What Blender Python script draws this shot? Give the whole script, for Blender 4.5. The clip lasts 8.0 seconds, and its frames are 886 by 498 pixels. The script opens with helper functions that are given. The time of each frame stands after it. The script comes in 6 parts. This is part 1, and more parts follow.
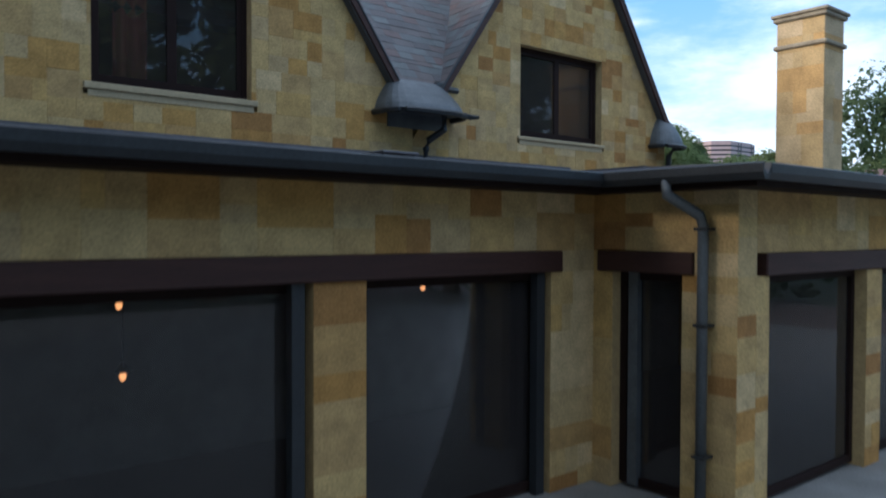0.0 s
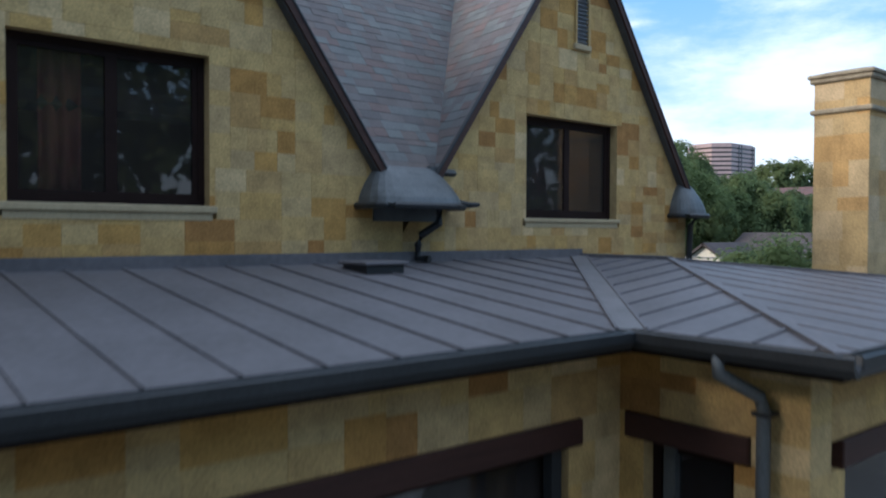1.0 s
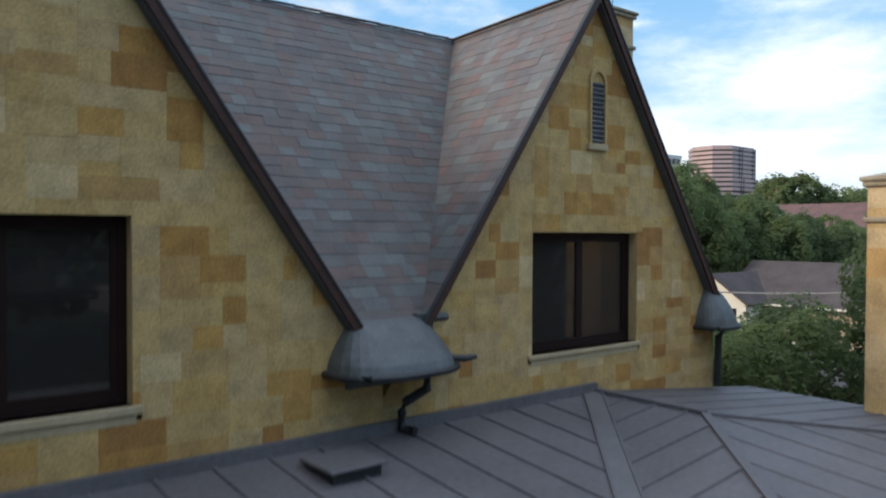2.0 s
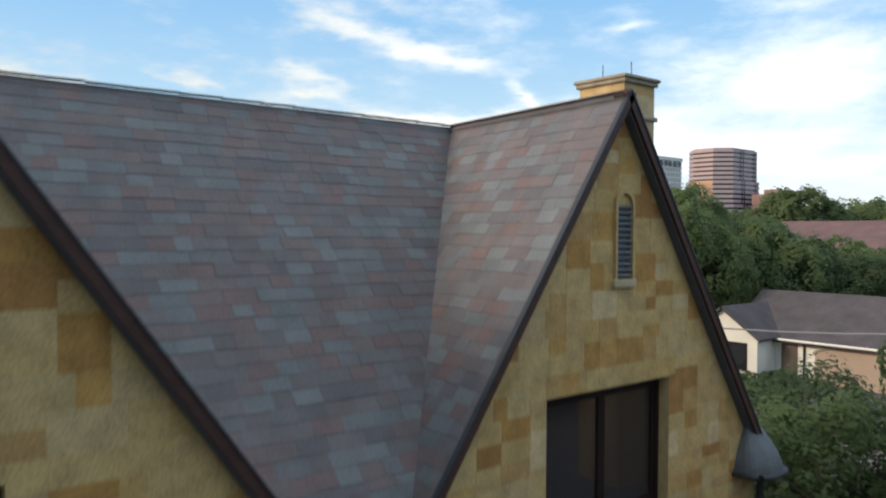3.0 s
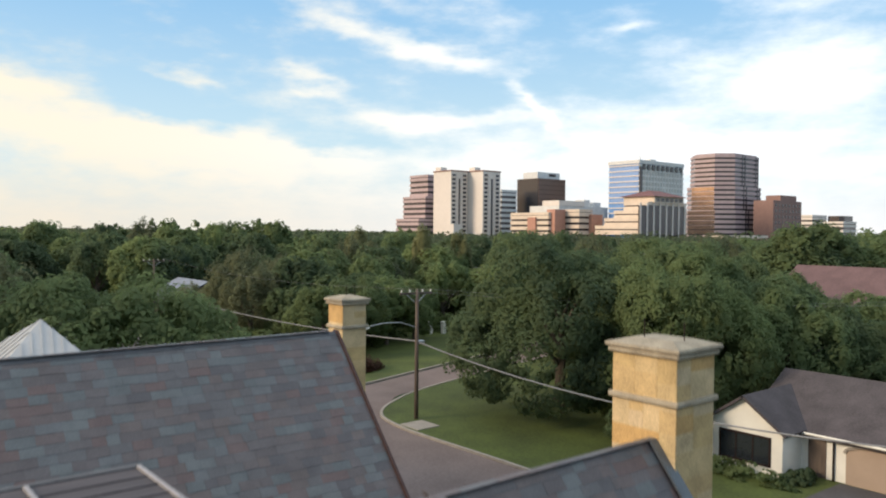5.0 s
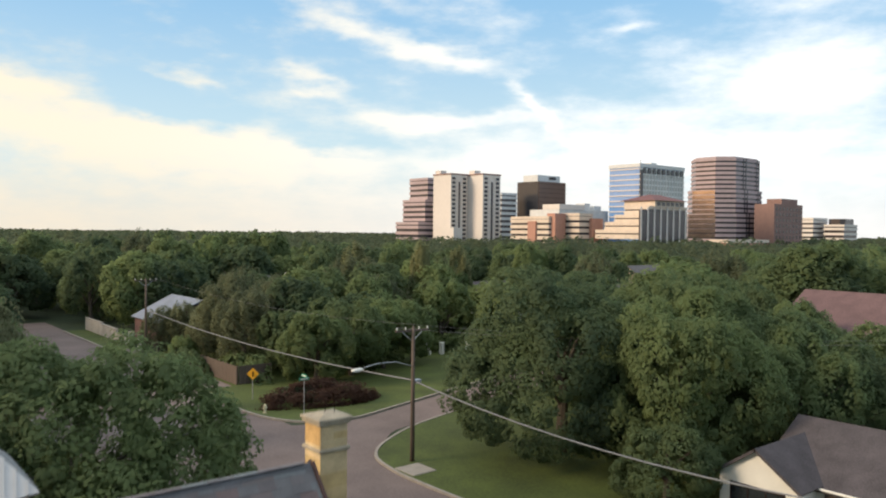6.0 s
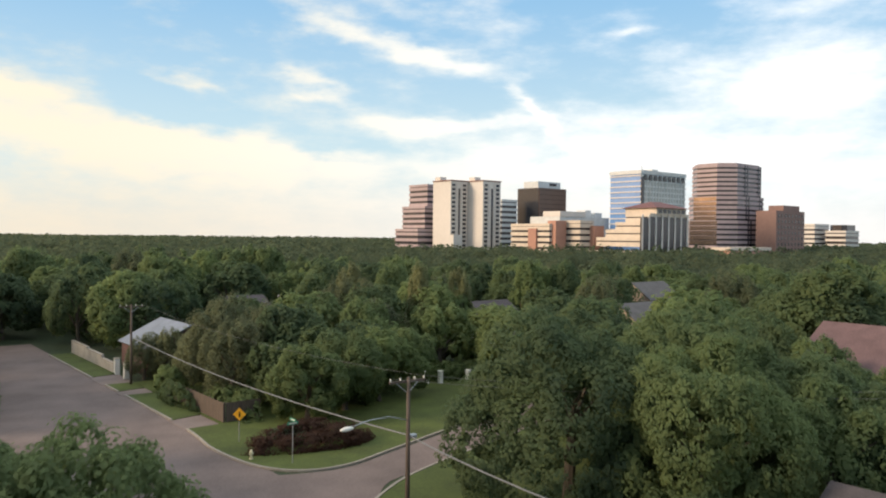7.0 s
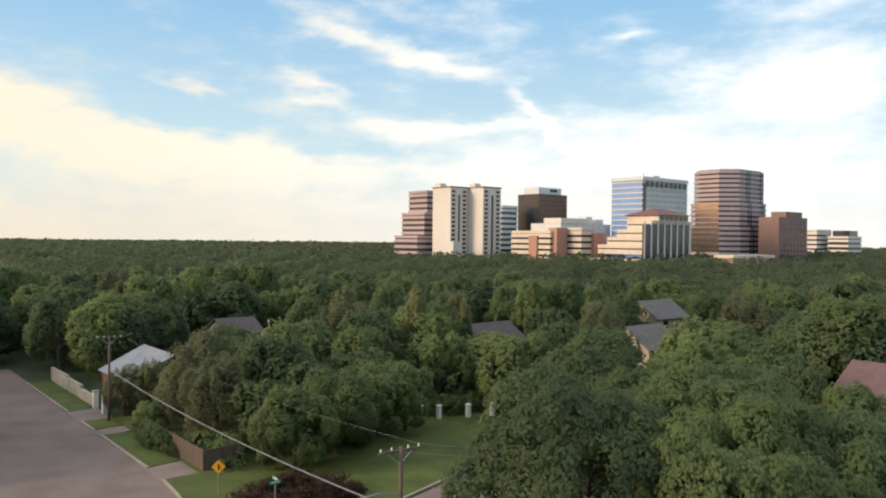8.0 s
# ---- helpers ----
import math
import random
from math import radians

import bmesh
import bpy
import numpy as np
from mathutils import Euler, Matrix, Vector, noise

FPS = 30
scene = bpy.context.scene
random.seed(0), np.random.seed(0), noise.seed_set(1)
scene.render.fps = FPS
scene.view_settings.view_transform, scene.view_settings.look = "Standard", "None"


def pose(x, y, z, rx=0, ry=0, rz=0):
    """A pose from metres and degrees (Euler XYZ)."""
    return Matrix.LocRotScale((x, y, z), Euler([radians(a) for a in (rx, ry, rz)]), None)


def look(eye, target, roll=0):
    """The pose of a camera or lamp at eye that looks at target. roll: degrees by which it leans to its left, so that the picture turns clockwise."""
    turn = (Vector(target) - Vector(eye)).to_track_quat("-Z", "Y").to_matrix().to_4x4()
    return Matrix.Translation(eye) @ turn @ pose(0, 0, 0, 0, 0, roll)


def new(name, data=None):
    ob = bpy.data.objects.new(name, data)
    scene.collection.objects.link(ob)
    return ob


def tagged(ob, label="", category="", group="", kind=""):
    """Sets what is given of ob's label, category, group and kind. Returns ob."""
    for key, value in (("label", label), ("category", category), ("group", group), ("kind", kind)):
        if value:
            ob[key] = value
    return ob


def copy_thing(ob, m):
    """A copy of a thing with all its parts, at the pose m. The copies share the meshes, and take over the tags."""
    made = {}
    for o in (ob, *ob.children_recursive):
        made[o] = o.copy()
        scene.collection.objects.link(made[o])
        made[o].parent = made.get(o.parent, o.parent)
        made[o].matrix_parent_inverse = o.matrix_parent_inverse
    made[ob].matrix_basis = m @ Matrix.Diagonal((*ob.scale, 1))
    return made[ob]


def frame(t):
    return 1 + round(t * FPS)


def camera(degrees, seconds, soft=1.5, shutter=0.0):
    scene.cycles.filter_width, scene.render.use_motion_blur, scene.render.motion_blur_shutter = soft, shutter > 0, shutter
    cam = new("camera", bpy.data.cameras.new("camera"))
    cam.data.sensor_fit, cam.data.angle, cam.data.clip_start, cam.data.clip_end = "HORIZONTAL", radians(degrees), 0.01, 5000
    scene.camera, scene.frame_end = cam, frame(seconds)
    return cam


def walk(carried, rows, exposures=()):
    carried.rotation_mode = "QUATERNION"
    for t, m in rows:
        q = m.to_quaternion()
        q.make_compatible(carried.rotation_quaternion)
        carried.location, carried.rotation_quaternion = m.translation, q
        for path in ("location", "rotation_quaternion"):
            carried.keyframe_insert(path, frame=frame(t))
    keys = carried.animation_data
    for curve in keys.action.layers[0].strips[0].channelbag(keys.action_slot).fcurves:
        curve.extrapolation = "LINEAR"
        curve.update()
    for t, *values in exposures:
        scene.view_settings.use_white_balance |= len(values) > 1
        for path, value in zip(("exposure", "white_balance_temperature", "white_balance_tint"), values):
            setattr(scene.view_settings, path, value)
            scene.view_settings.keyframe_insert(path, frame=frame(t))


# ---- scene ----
# Seconds, eye, then pitch, lean and yaw in degrees.
cam = camera(60.0, 8.0, soft=2.0, shutter=0.5)
PATH = [
    (0, -0.925, -0.412, 2.835, -1.32, 0.20, -39.42),
    (0.5, -0.366, 0.206, 3.532, -1.30, 0.20, -39.42),
    (1, 0.151, 0.796, 4.265, -1.28, 0.20, -39.42),
    (1.5, 0.792, 1.483, 5.196, -1.27, 0.22, -39.42),
    (3, 2.628, 3.545, 7.805, -1.27, 0.35, -39.42),
    (3.5, 3.240, 4.285, 8.838, -1.27, 0.42, -39.42),
    (4, 3.705, 4.847, 9.765, -1.28, 0.48, -39.42),
    (4.5, 4.477, 5.671, 10.988, -1.29, 0.50, -39.42),
    (6, 6.563, 7.863, 14.315, -1.26, 0.60, -39.42),
    (6.5, 7.794, 9.224, 15.574, -1.12, 0.62, -39.42),
    (7, 9.099, 10.785, 16.600, -0.98, 0.63, -39.42),
    (7.5, 10.844, 12.799, 17.915, -0.85, 0.63, -39.42),
    (8, 12.553, 14.797, 19.044, -0.73, 0.63, -39.42),
]
walk(cam, [(t, pose(x, y, z) @ pose(0, 0, 0, 0, 0, yaw) @ pose(0, 0, 0, 90 + pitch) @ pose(0, 0, 0, 0, 0, lean))
           for t, x, y, z, pitch, lean, yaw in PATH],
     exposures=[(0.0, 0.12, 5350, 10), (1.0, 0.06, 5450, 10), (1.5, 0.03, 5700, 10), (4.0, 0.0, 6200, 10), (6.0, 0.0, 6550, 10), (8.0, 0.0, 6650, 10)])

# ---- sky and sun ----
world = bpy.data.worlds.new("evening_sky")
scene.world = world
world.use_nodes = True
wt = world.node_tree
wt.nodes.clear()


def wnode(kind, **sets):
    n = wt.nodes.new(kind)
    for k, v in sets.items():
        n.inputs[int(k[1:])].default_value = v
    return n


def wmath(op, a, b=None, c=None, clamp=False):
    n = wt.nodes.new("ShaderNodeMath")
    n.operation, n.use_clamp = op, clamp
    for i, v in enumerate((a, b, c)):
        if v is None:
            continue
        if isinstance(v, (int, float)):
            n.inputs[i].default_value = v
        else:
            wt.links.new(v, n.inputs[i])
    return n.outputs[0]


def wmix(f, a, b):
    n = wt.nodes.new("ShaderNodeMix")
    n.data_type = "RGBA"
    for sock, v in ((n.inputs[0], f), (n.inputs[6], a), (n.inputs[7], b)):
        if isinstance(v, (int, float)):
            sock.default_value = v
        elif isinstance(v, tuple):
            sock.default_value = (*v, 1)
        else:
            wt.links.new(v, sock)
    return n.outputs[2]


def wstep(v, lo, hi):
    n = wt.nodes.new("ShaderNodeMapRange")
    n.interpolation_type = "SMOOTHSTEP"
    wt.links.new(v, n.inputs[0])
    n.inputs[1].default_value, n.inputs[2].default_value = lo, hi
    return n.outputs[0]


coord = wt.nodes.new("ShaderNodeTexCoord")
split = wt.nodes.new("ShaderNodeSeparateXYZ")
wt.links.new(coord.outputs["Generated"], split.inputs[0])
sx, sy, sz = split.outputs
azim = wmath("MULTIPLY", wmath("ARCTAN2", sx, sy), 57.296)
elev = wmath("MULTIPLY", wmath("ARCSINE", sz), 57.296)
# wind-drawn cirrus: noise in azimuth and height, stretched along the wind
pair = wt.nodes.new("ShaderNodeCombineXYZ")
wt.links.new(azim, pair.inputs[0])
wt.links.new(wmath("MULTIPLY", elev, 2.6), pair.inputs[1])
fbm = wnode("ShaderNodeTexNoise", i2=0.13, i3=8.0, i4=0.6)
wt.links.new(pair.outputs[0], fbm.inputs[0])
warp = wnode("ShaderNodeTexNoise", i2=0.2, i3=6.0)
wt.links.new(pair.outputs[0], warp.inputs[0])
wcol = wt.nodes.new("ShaderNodeSeparateColor")
wt.links.new(warp.outputs[1], wcol.inputs[0])
au = wmath("ADD", azim, wmath("MULTIPLY", wmath("SUBTRACT", wcol.outputs[0], 0.5), 7.0))
ev = wmath("ADD", elev, wmath("MULTIPLY", wmath("SUBTRACT", wcol.outputs[1], 0.5), 3.4))
# cloud streaks: azimuth, height, half length, half width, tilt, weight
STREAKS = [
    (37.5, 13.3, 6.0, 1.0, -16, 0.9), (30.0, 11.0, 3.0, 0.8, -28, 0.6), (21.0, 10.7, 3.5, 0.6, -8, 0.6), (46.5, 9.4, 3.0, 0.7, -50, 0.6),
    (53.0, 14.6, 2.2, 0.5, 8, 0.45), (40.0, 8.2, 9.0, 0.9, 2, 0.75), (63.0, 10.5, 9.0, 3.2, 10, 0.75), (12.0, 8.3, 8.0, 1.6, -10, 0.55), (8.0, 10.2, 5.0, 0.7, -8, 0.4), (17.0, 6.8, 8.0, 0.7, -4, 0.4), (21.5, 8.3, 4.0, 0.7, -6, -0.6), (25.0, 13.2, 4.0, 1.2, -10, -0.4), (13.0, 14.5, 6.0, 1.5, -5, -0.3), (31.0, 6.2, 5.0, 0.4, -3, -0.25),
    (20.0, 5.5, 14.0, 1.3, -3, 0.6), (55.0, 5.6, 14.0, 1.4, 2, 0.6), (31.0, 14.6, 2.6, 0.7, -12, 0.35), (66.0, 16.5, 5.0, 1.4, 6, 0.4),
]
total = wmath("MULTIPLY", wmath("SUBTRACT", fbm.outputs[0], 0.47), 1.9)
for a0, e0, la, le, tilt, weight in STREAKS:
    ct, st = math.cos(radians(tilt)), math.sin(radians(tilt))
    da, de = wmath("SUBTRACT", au, a0), wmath("SUBTRACT", ev, e0)
    uu = wmath("ADD", wmath("MULTIPLY", da, ct / la), wmath("MULTIPLY", de, st / la))
    vv = wmath("ADD", wmath("MULTIPLY", da, -st / le), wmath("MULTIPLY", de, ct / le))
    r2 = wmath("ADD", wmath("MULTIPLY", uu, uu), wmath("MULTIPLY", vv, vv))
    total = wmath("ADD", total, wmath("MULTIPLY", wmath("EXPONENT", wmath("MULTIPLY", r2, -1.0)), weight))
low = wmath("SUBTRACT", 1.0, wstep(elev, 2.0, 11.0))
total = wmath("ADD", total, wmath("MULTIPLY", low, 0.45))
dens = wstep(total, -0.05, 0.95)
nish = wt.nodes.new("ShaderNodeTexSky")
nish.sky_type = "NISHITA"
nish.sun_disc = False
SUN_AZ, SUN_EL = -70.0, 24.0
nish.sun_elevation, nish.sun_rotation = radians(SUN_EL), radians(SUN_AZ)
nsc = wt.nodes.new("ShaderNodeVectorMath")
nsc.operation = "SCALE"
wt.links.new(nish.outputs[0], nsc.inputs[0])
nsc.inputs[3].default_value = 0.10
blue = wmix(0.8, nsc.outputs[0], wmix(wstep(elev, 4.0, 20.0), (0.62, 0.82, 0.91), (0.28, 0.57, 0.88)))
blue = wmix(wstep(elev, 20.0, 45.0), blue, (0.88, 0.96, 1.06))
west = wmath("SUBTRACT", 1.0, wstep(azim, 8.0, 62.0))
cloud = wmix(west, (1.02, 1.05, 1.06), (0.95, 0.87, 0.70))
sky = wmix(dens, blue, cloud)
haze = wmix(west, (0.92, 0.89, 0.86), (0.82, 0.73, 0.60))
sky = wmix(wmath("MULTIPLY", wmath("SUBTRACT", 1.0, wstep(elev, -0.5, 6.5)), 0.75), sky, haze)
# warm glow of the low sun behind thin cloud
off = wmath("DIVIDE", wmath("SUBTRACT", azim, SUN_AZ + 8.0), 30.0)
glow = wmath("MULTIPLY", wmath("EXPONENT", wmath("MULTIPLY", wmath("MULTIPLY", off, off), -1.0)), wmath("SUBTRACT", 1.0, wstep(elev, 4.0, 32.0)))
sky = wmix(wmath("MULTIPLY", glow, 0.8), sky, (2.3, 1.35, 0.62))
back = wt.nodes.new("ShaderNodeBackground")
wt.links.new(sky, back.inputs[0])
back.inputs[1].default_value = 1.1
wout = wt.nodes.new("ShaderNodeOutputWorld")
wt.links.new(back.outputs[0], wout.inputs[0])

sun = new("sun", bpy.data.lights.new("sun", "SUN"))
sun.data.energy, sun.data.angle, sun.data.color = 3.2, radians(18), (1.0, 0.80, 0.58)
sd = Vector((math.sin(radians(SUN_AZ)) * math.cos(radians(SUN_EL)), math.cos(radians(SUN_AZ)) * math.cos(radians(SUN_EL)), math.sin(radians(SUN_EL))))
sun.matrix_world = look(sd * 60, (0, 0, 0))

# ---- materials ----


def material(name, colours, rough=0.8, metal=0.0, scale=3.0, vary=0.25, bump=0.15, source="", fine=40.0, spec=0.4, stretch=(1, 1, 1)):
    """Node material: colours (one, or a list picked by source 'object' or 'island'), mottled at two scales, with relief."""
    m = bpy.data.materials.new(name)
    m.use_nodes = True
    nt = m.node_tree
    bs = nt.nodes["Principled BSDF"]
    bs.inputs["Roughness"].default_value, bs.inputs["Metallic"].default_value = rough, metal
    bs.inputs["Specular IOR Level"].default_value = spec
    geo = nt.nodes.new("ShaderNodeNewGeometry")
    mp = nt.nodes.new("ShaderNodeMapping")
    mp.inputs["Scale"].default_value = stretch
    nt.links.new(geo.outputs["Position"], mp.inputs[0])
    big, small = nt.nodes.new("ShaderNodeTexNoise"), nt.nodes.new("ShaderNodeTexNoise")
    for n, s in ((big, scale), (small, fine)):
        n.inputs["Scale"].default_value, n.inputs["Detail"].default_value = s, 4
        nt.links.new(mp.outputs[0], n.inputs[0])
    if source:
        src = nt.nodes.new("ShaderNodeObjectInfo").outputs["Random"] if source == "object" else geo.outputs["Random Per Island"]
        ramp = nt.nodes.new("ShaderNodeValToRGB")
        ramp.color_ramp.interpolation = "LINEAR" if source == "soft" else "CONSTANT"
        while len(ramp.color_ramp.elements) < len(colours):
            ramp.color_ramp.elements.new(1.0)
        for i, c in enumerate(colours):
            ramp.color_ramp.elements[i].position = i / len(colours)
            ramp.color_ramp.elements[i].color = (*c, 1)
        nt.links.new(src, ramp.inputs[0])
        base = ramp.outputs[0]
    else:
        rgb = nt.nodes.new("ShaderNodeRGB")
        rgb.outputs[0].default_value = (*colours[0], 1)
        base = rgb.outputs[0]
    add = nt.nodes.new("ShaderNodeMath")
    add.operation = "ADD"
    nt.links.new(big.outputs[0], add.inputs[0])
    nt.links.new(small.outputs[0], add.inputs[1])
    rng = nt.nodes.new("ShaderNodeMapRange")
    nt.links.new(add.outputs[0], rng.inputs[0])
    for i, v in enumerate((0.65, 1.35, 1 - vary, 1 + vary)):
        rng.inputs[i + 1].default_value = v
    mul = nt.nodes.new("ShaderNodeVectorMath")
    mul.operation = "SCALE"
    nt.links.new(base, mul.inputs[0])
    nt.links.new(rng.outputs[0], mul.inputs[3])
    nt.links.new(mul.outputs[0], bs.inputs["Base Color"])
    if bump:
        bp = nt.nodes.new("ShaderNodeBump")
        bp.inputs["Strength"].default_value, bp.inputs["Distance"].default_value = bump, 0.02
        nt.links.new(add.outputs[0], bp.inputs["Height"])
        nt.links.new(bp.outputs[0], bs.inputs["Normal"])
    return m


STONES = [(0.50, 0.350, 0.145), (0.53, 0.395, 0.190), (0.49, 0.300, 0.095), (0.37, 0.200, 0.066), (0.52, 0.370, 0.160), (0.49, 0.365, 0.190), (0.55, 0.405, 0.180), (0.43, 0.245, 0.074), (0.51, 0.360, 0.160), (0.53, 0.400, 0.205), (0.52, 0.355, 0.135), (0.54, 0.390, 0.170), (0.48, 0.335, 0.150), (0.60, 0.465, 0.260), (0.46, 0.300, 0.120), (0.53, 0.385, 0.175)]
STONES = [(r, g * 0.965, b * 0.90) for r, g, b in STONES]
SLATES = [(0.112, 0.112, 0.114), (0.128, 0.108, 0.104), (0.112, 0.128, 0.130), (0.132, 0.098, 0.092), (0.122, 0.114, 0.114), (0.133, 0.150, 0.150), (0.096, 0.094, 0.098), (0.128, 0.110, 0.104), (0.114, 0.116, 0.118), (0.108, 0.098, 0.098), (0.124, 0.136, 0.140), (0.118, 0.106, 0.104)]
SLATES = [(r * 1.05, g * 0.985, b * 0.965) for r, g, b in SLATES]
M_STONE = material("sandstone", STONES, 0.9, vary=0.3, source="object", scale=5, bump=0.2)
M_STONE_ISLAND = material("sandstone_rest", STONES, 0.9, vary=0.3, source="island", scale=5, bump=0.2)
M_STONE_PALE = material("dressed_sandstone", [(0.50, 0.37, 0.19), (0.54, 0.41, 0.23), (0.47, 0.34, 0.16), (0.52, 0.40, 0.24), (0.49, 0.35, 0.17), (0.50, 0.32, 0.13)], 0.9, vary=0.35, source="object", scale=2.5, bump=0.3)
M_MORTAR = material("mortar", [(0.52, 0.365, 0.165)], 0.95, scale=8, vary=0.2)
M_TRIM = material("cut_limestone", [(0.47, 0.38, 0.235)], 0.85, scale=3, vary=0.15)
M_SLATE = material("slate", SLATES, 0.55, vary=0.22, source="object", scale=3, bump=0.15)
M_SLATE_ISLAND = material("slate_rest", SLATES, 0.55, vary=0.22, source="island", scale=3, bump=0.15)
M_UNDER = material("roof_felt", [(0.10, 0.10, 0.105)], 0.9)
M_ZINC = material("weathered_zinc", [(0.142, 0.135, 0.145)], 0.62, metal=0.15, scale=1.2, vary=0.22, fine=14, bump=0.05)
M_LEAD = material("lead_sheet", [(0.125, 0.135, 0.142)], 0.5, metal=0.3, scale=6, vary=0.25, bump=0.15)
M_FLASH = material("pale_lead_flashing", [(0.165, 0.16, 0.168)], 0.6, metal=0.1, scale=3, vary=0.2, bump=0.05)
M_DARK = material("dark_bronze", [(0.022, 0.012, 0.010)], 0.7, metal=0.0, vary=0.2, bump=0.03, spec=0.15)
M_GUTTER = material("gutter_metal", [(0.045, 0.048, 0.052)], 0.45, metal=0.4, scale=2, vary=0.25, bump=0.04)
M_BARGE = material("stained_timber", [(0.062, 0.028, 0.021)], 0.6, scale=3, vary=0.35, stretch=(1, 1, 4))
M_LINTEL = material("red_brown_timber", [(0.05, 0.020, 0.015)], 0.6, scale=4, vary=0.3, stretch=(0.4, 0.4, 4))
M_PLASTER = material("interior_plaster", [(0.42, 0.38, 0.33)], 0.9)
M_FLOOR = material("interior_floor", [(0.10, 0.07, 0.05)], 0.5)
M_CURTAIN = material("curtain_cloth", [(0.52, 0.155, 0.10)], 0.9, scale=2, vary=0.3)
M_PAVE = material("patio_stone", [(0.25, 0.24, 0.22)], 0.8, scale=1.5, vary=0.3)
M_GRASS = material("lawn", [(0.066, 0.085, 0.016)], 0.9, scale=0.35, vary=0.4, fine=6, bump=0.6)
M_SOIL = material("ground_cover", [(0.035, 0.05, 0.02)], 0.95, scale=0.15, vary=0.45, fine=2, bump=0.6)
M_ROAD = material("worn_concrete_road", [(0.172, 0.130, 0.113)], 0.9, scale=0.25, vary=0.3, fine=9, bump=0.1)
M_KERB = material("kerb_concrete", [(0.30, 0.265, 0.22)], 0.9, scale=2, vary=0.2)
M_WHITE = material("white_render", [(0.72, 0.69, 0.61)], 0.85, scale=1.2, vary=0.1)
M_SHINGLE = material("asphalt_shingle", [(0.07, 0.06, 0.062)], 0.9, scale=1.0, vary=0.35, fine=12, bump=0.4)
M_WOOD = material("grey_wood", [(0.115, 0.085, 0.065)], 0.85, scale=2, vary=0.35, stretch=(3, 3, 0.4))
M_STEEL = material("galvanised_steel", [(0.42, 0.43, 0.44)], 0.45, metal=0.6, vary=0.15, bump=0)
M_WIRE = material("cable", [(0.20, 0.20, 0.20)], 0.7, vary=0.1, bump=0)


def glass_material(name, tint, clear, rough=0.02):
    m = bpy.data.materials.new(name)
    m.use_nodes = True
    nt = m.node_tree
    nt.nodes.clear()
    out, mix, gl, tr, fr = (nt.nodes.new(k) for k in ("ShaderNodeOutputMaterial", "ShaderNodeMixShader", "ShaderNodeBsdfGlossy", "ShaderNodeBsdfTransparent", "ShaderNodeFresnel"))
    fr.inputs[0].default_value = 1.5
    gl.inputs["Roughness"].default_value = rough
    tr.inputs[0].default_value = (*[clear * c for c in tint], 1)
    nt.links.new(fr.outputs[0], mix.inputs[0])
    nt.links.new(tr.outputs[0], mix.inputs[1])
    nt.links.new(gl.outputs[0], mix.inputs[2])
    # a thin diffuse film on the pane, lifting its blacks like camera veil
    black_lift, film = nt.nodes.new("ShaderNodeBsdfDiffuse"), nt.nodes.new("ShaderNodeMixShader")
    black_lift.inputs[0].default_value = (0.42, 0.36, 0.33, 1)
    film.inputs[0].default_value = 0.034
    nt.links.new(mix.outputs[0], film.inputs[1])
    nt.links.new(black_lift.outputs[0], film.inputs[2])
    nt.links.new(film.outputs[0], out.inputs[0])
    return m


M_GLASS = glass_material("window_glass", (0.9, 0.93, 0.97), 0.75)


def glow_material(name, colour, strength):
    m = bpy.data.materials.new(name)
    m.use_nodes = True
    bs = m.node_tree.nodes["Principled BSDF"]
    bs.inputs["Emission Color"].default_value = (*colour, 1)
    bs.inputs["Emission Strength"].default_value = strength
    return m


M_BULB = glow_material("warm_bulb", (1.0, 0.36, 0.10), 3.0)


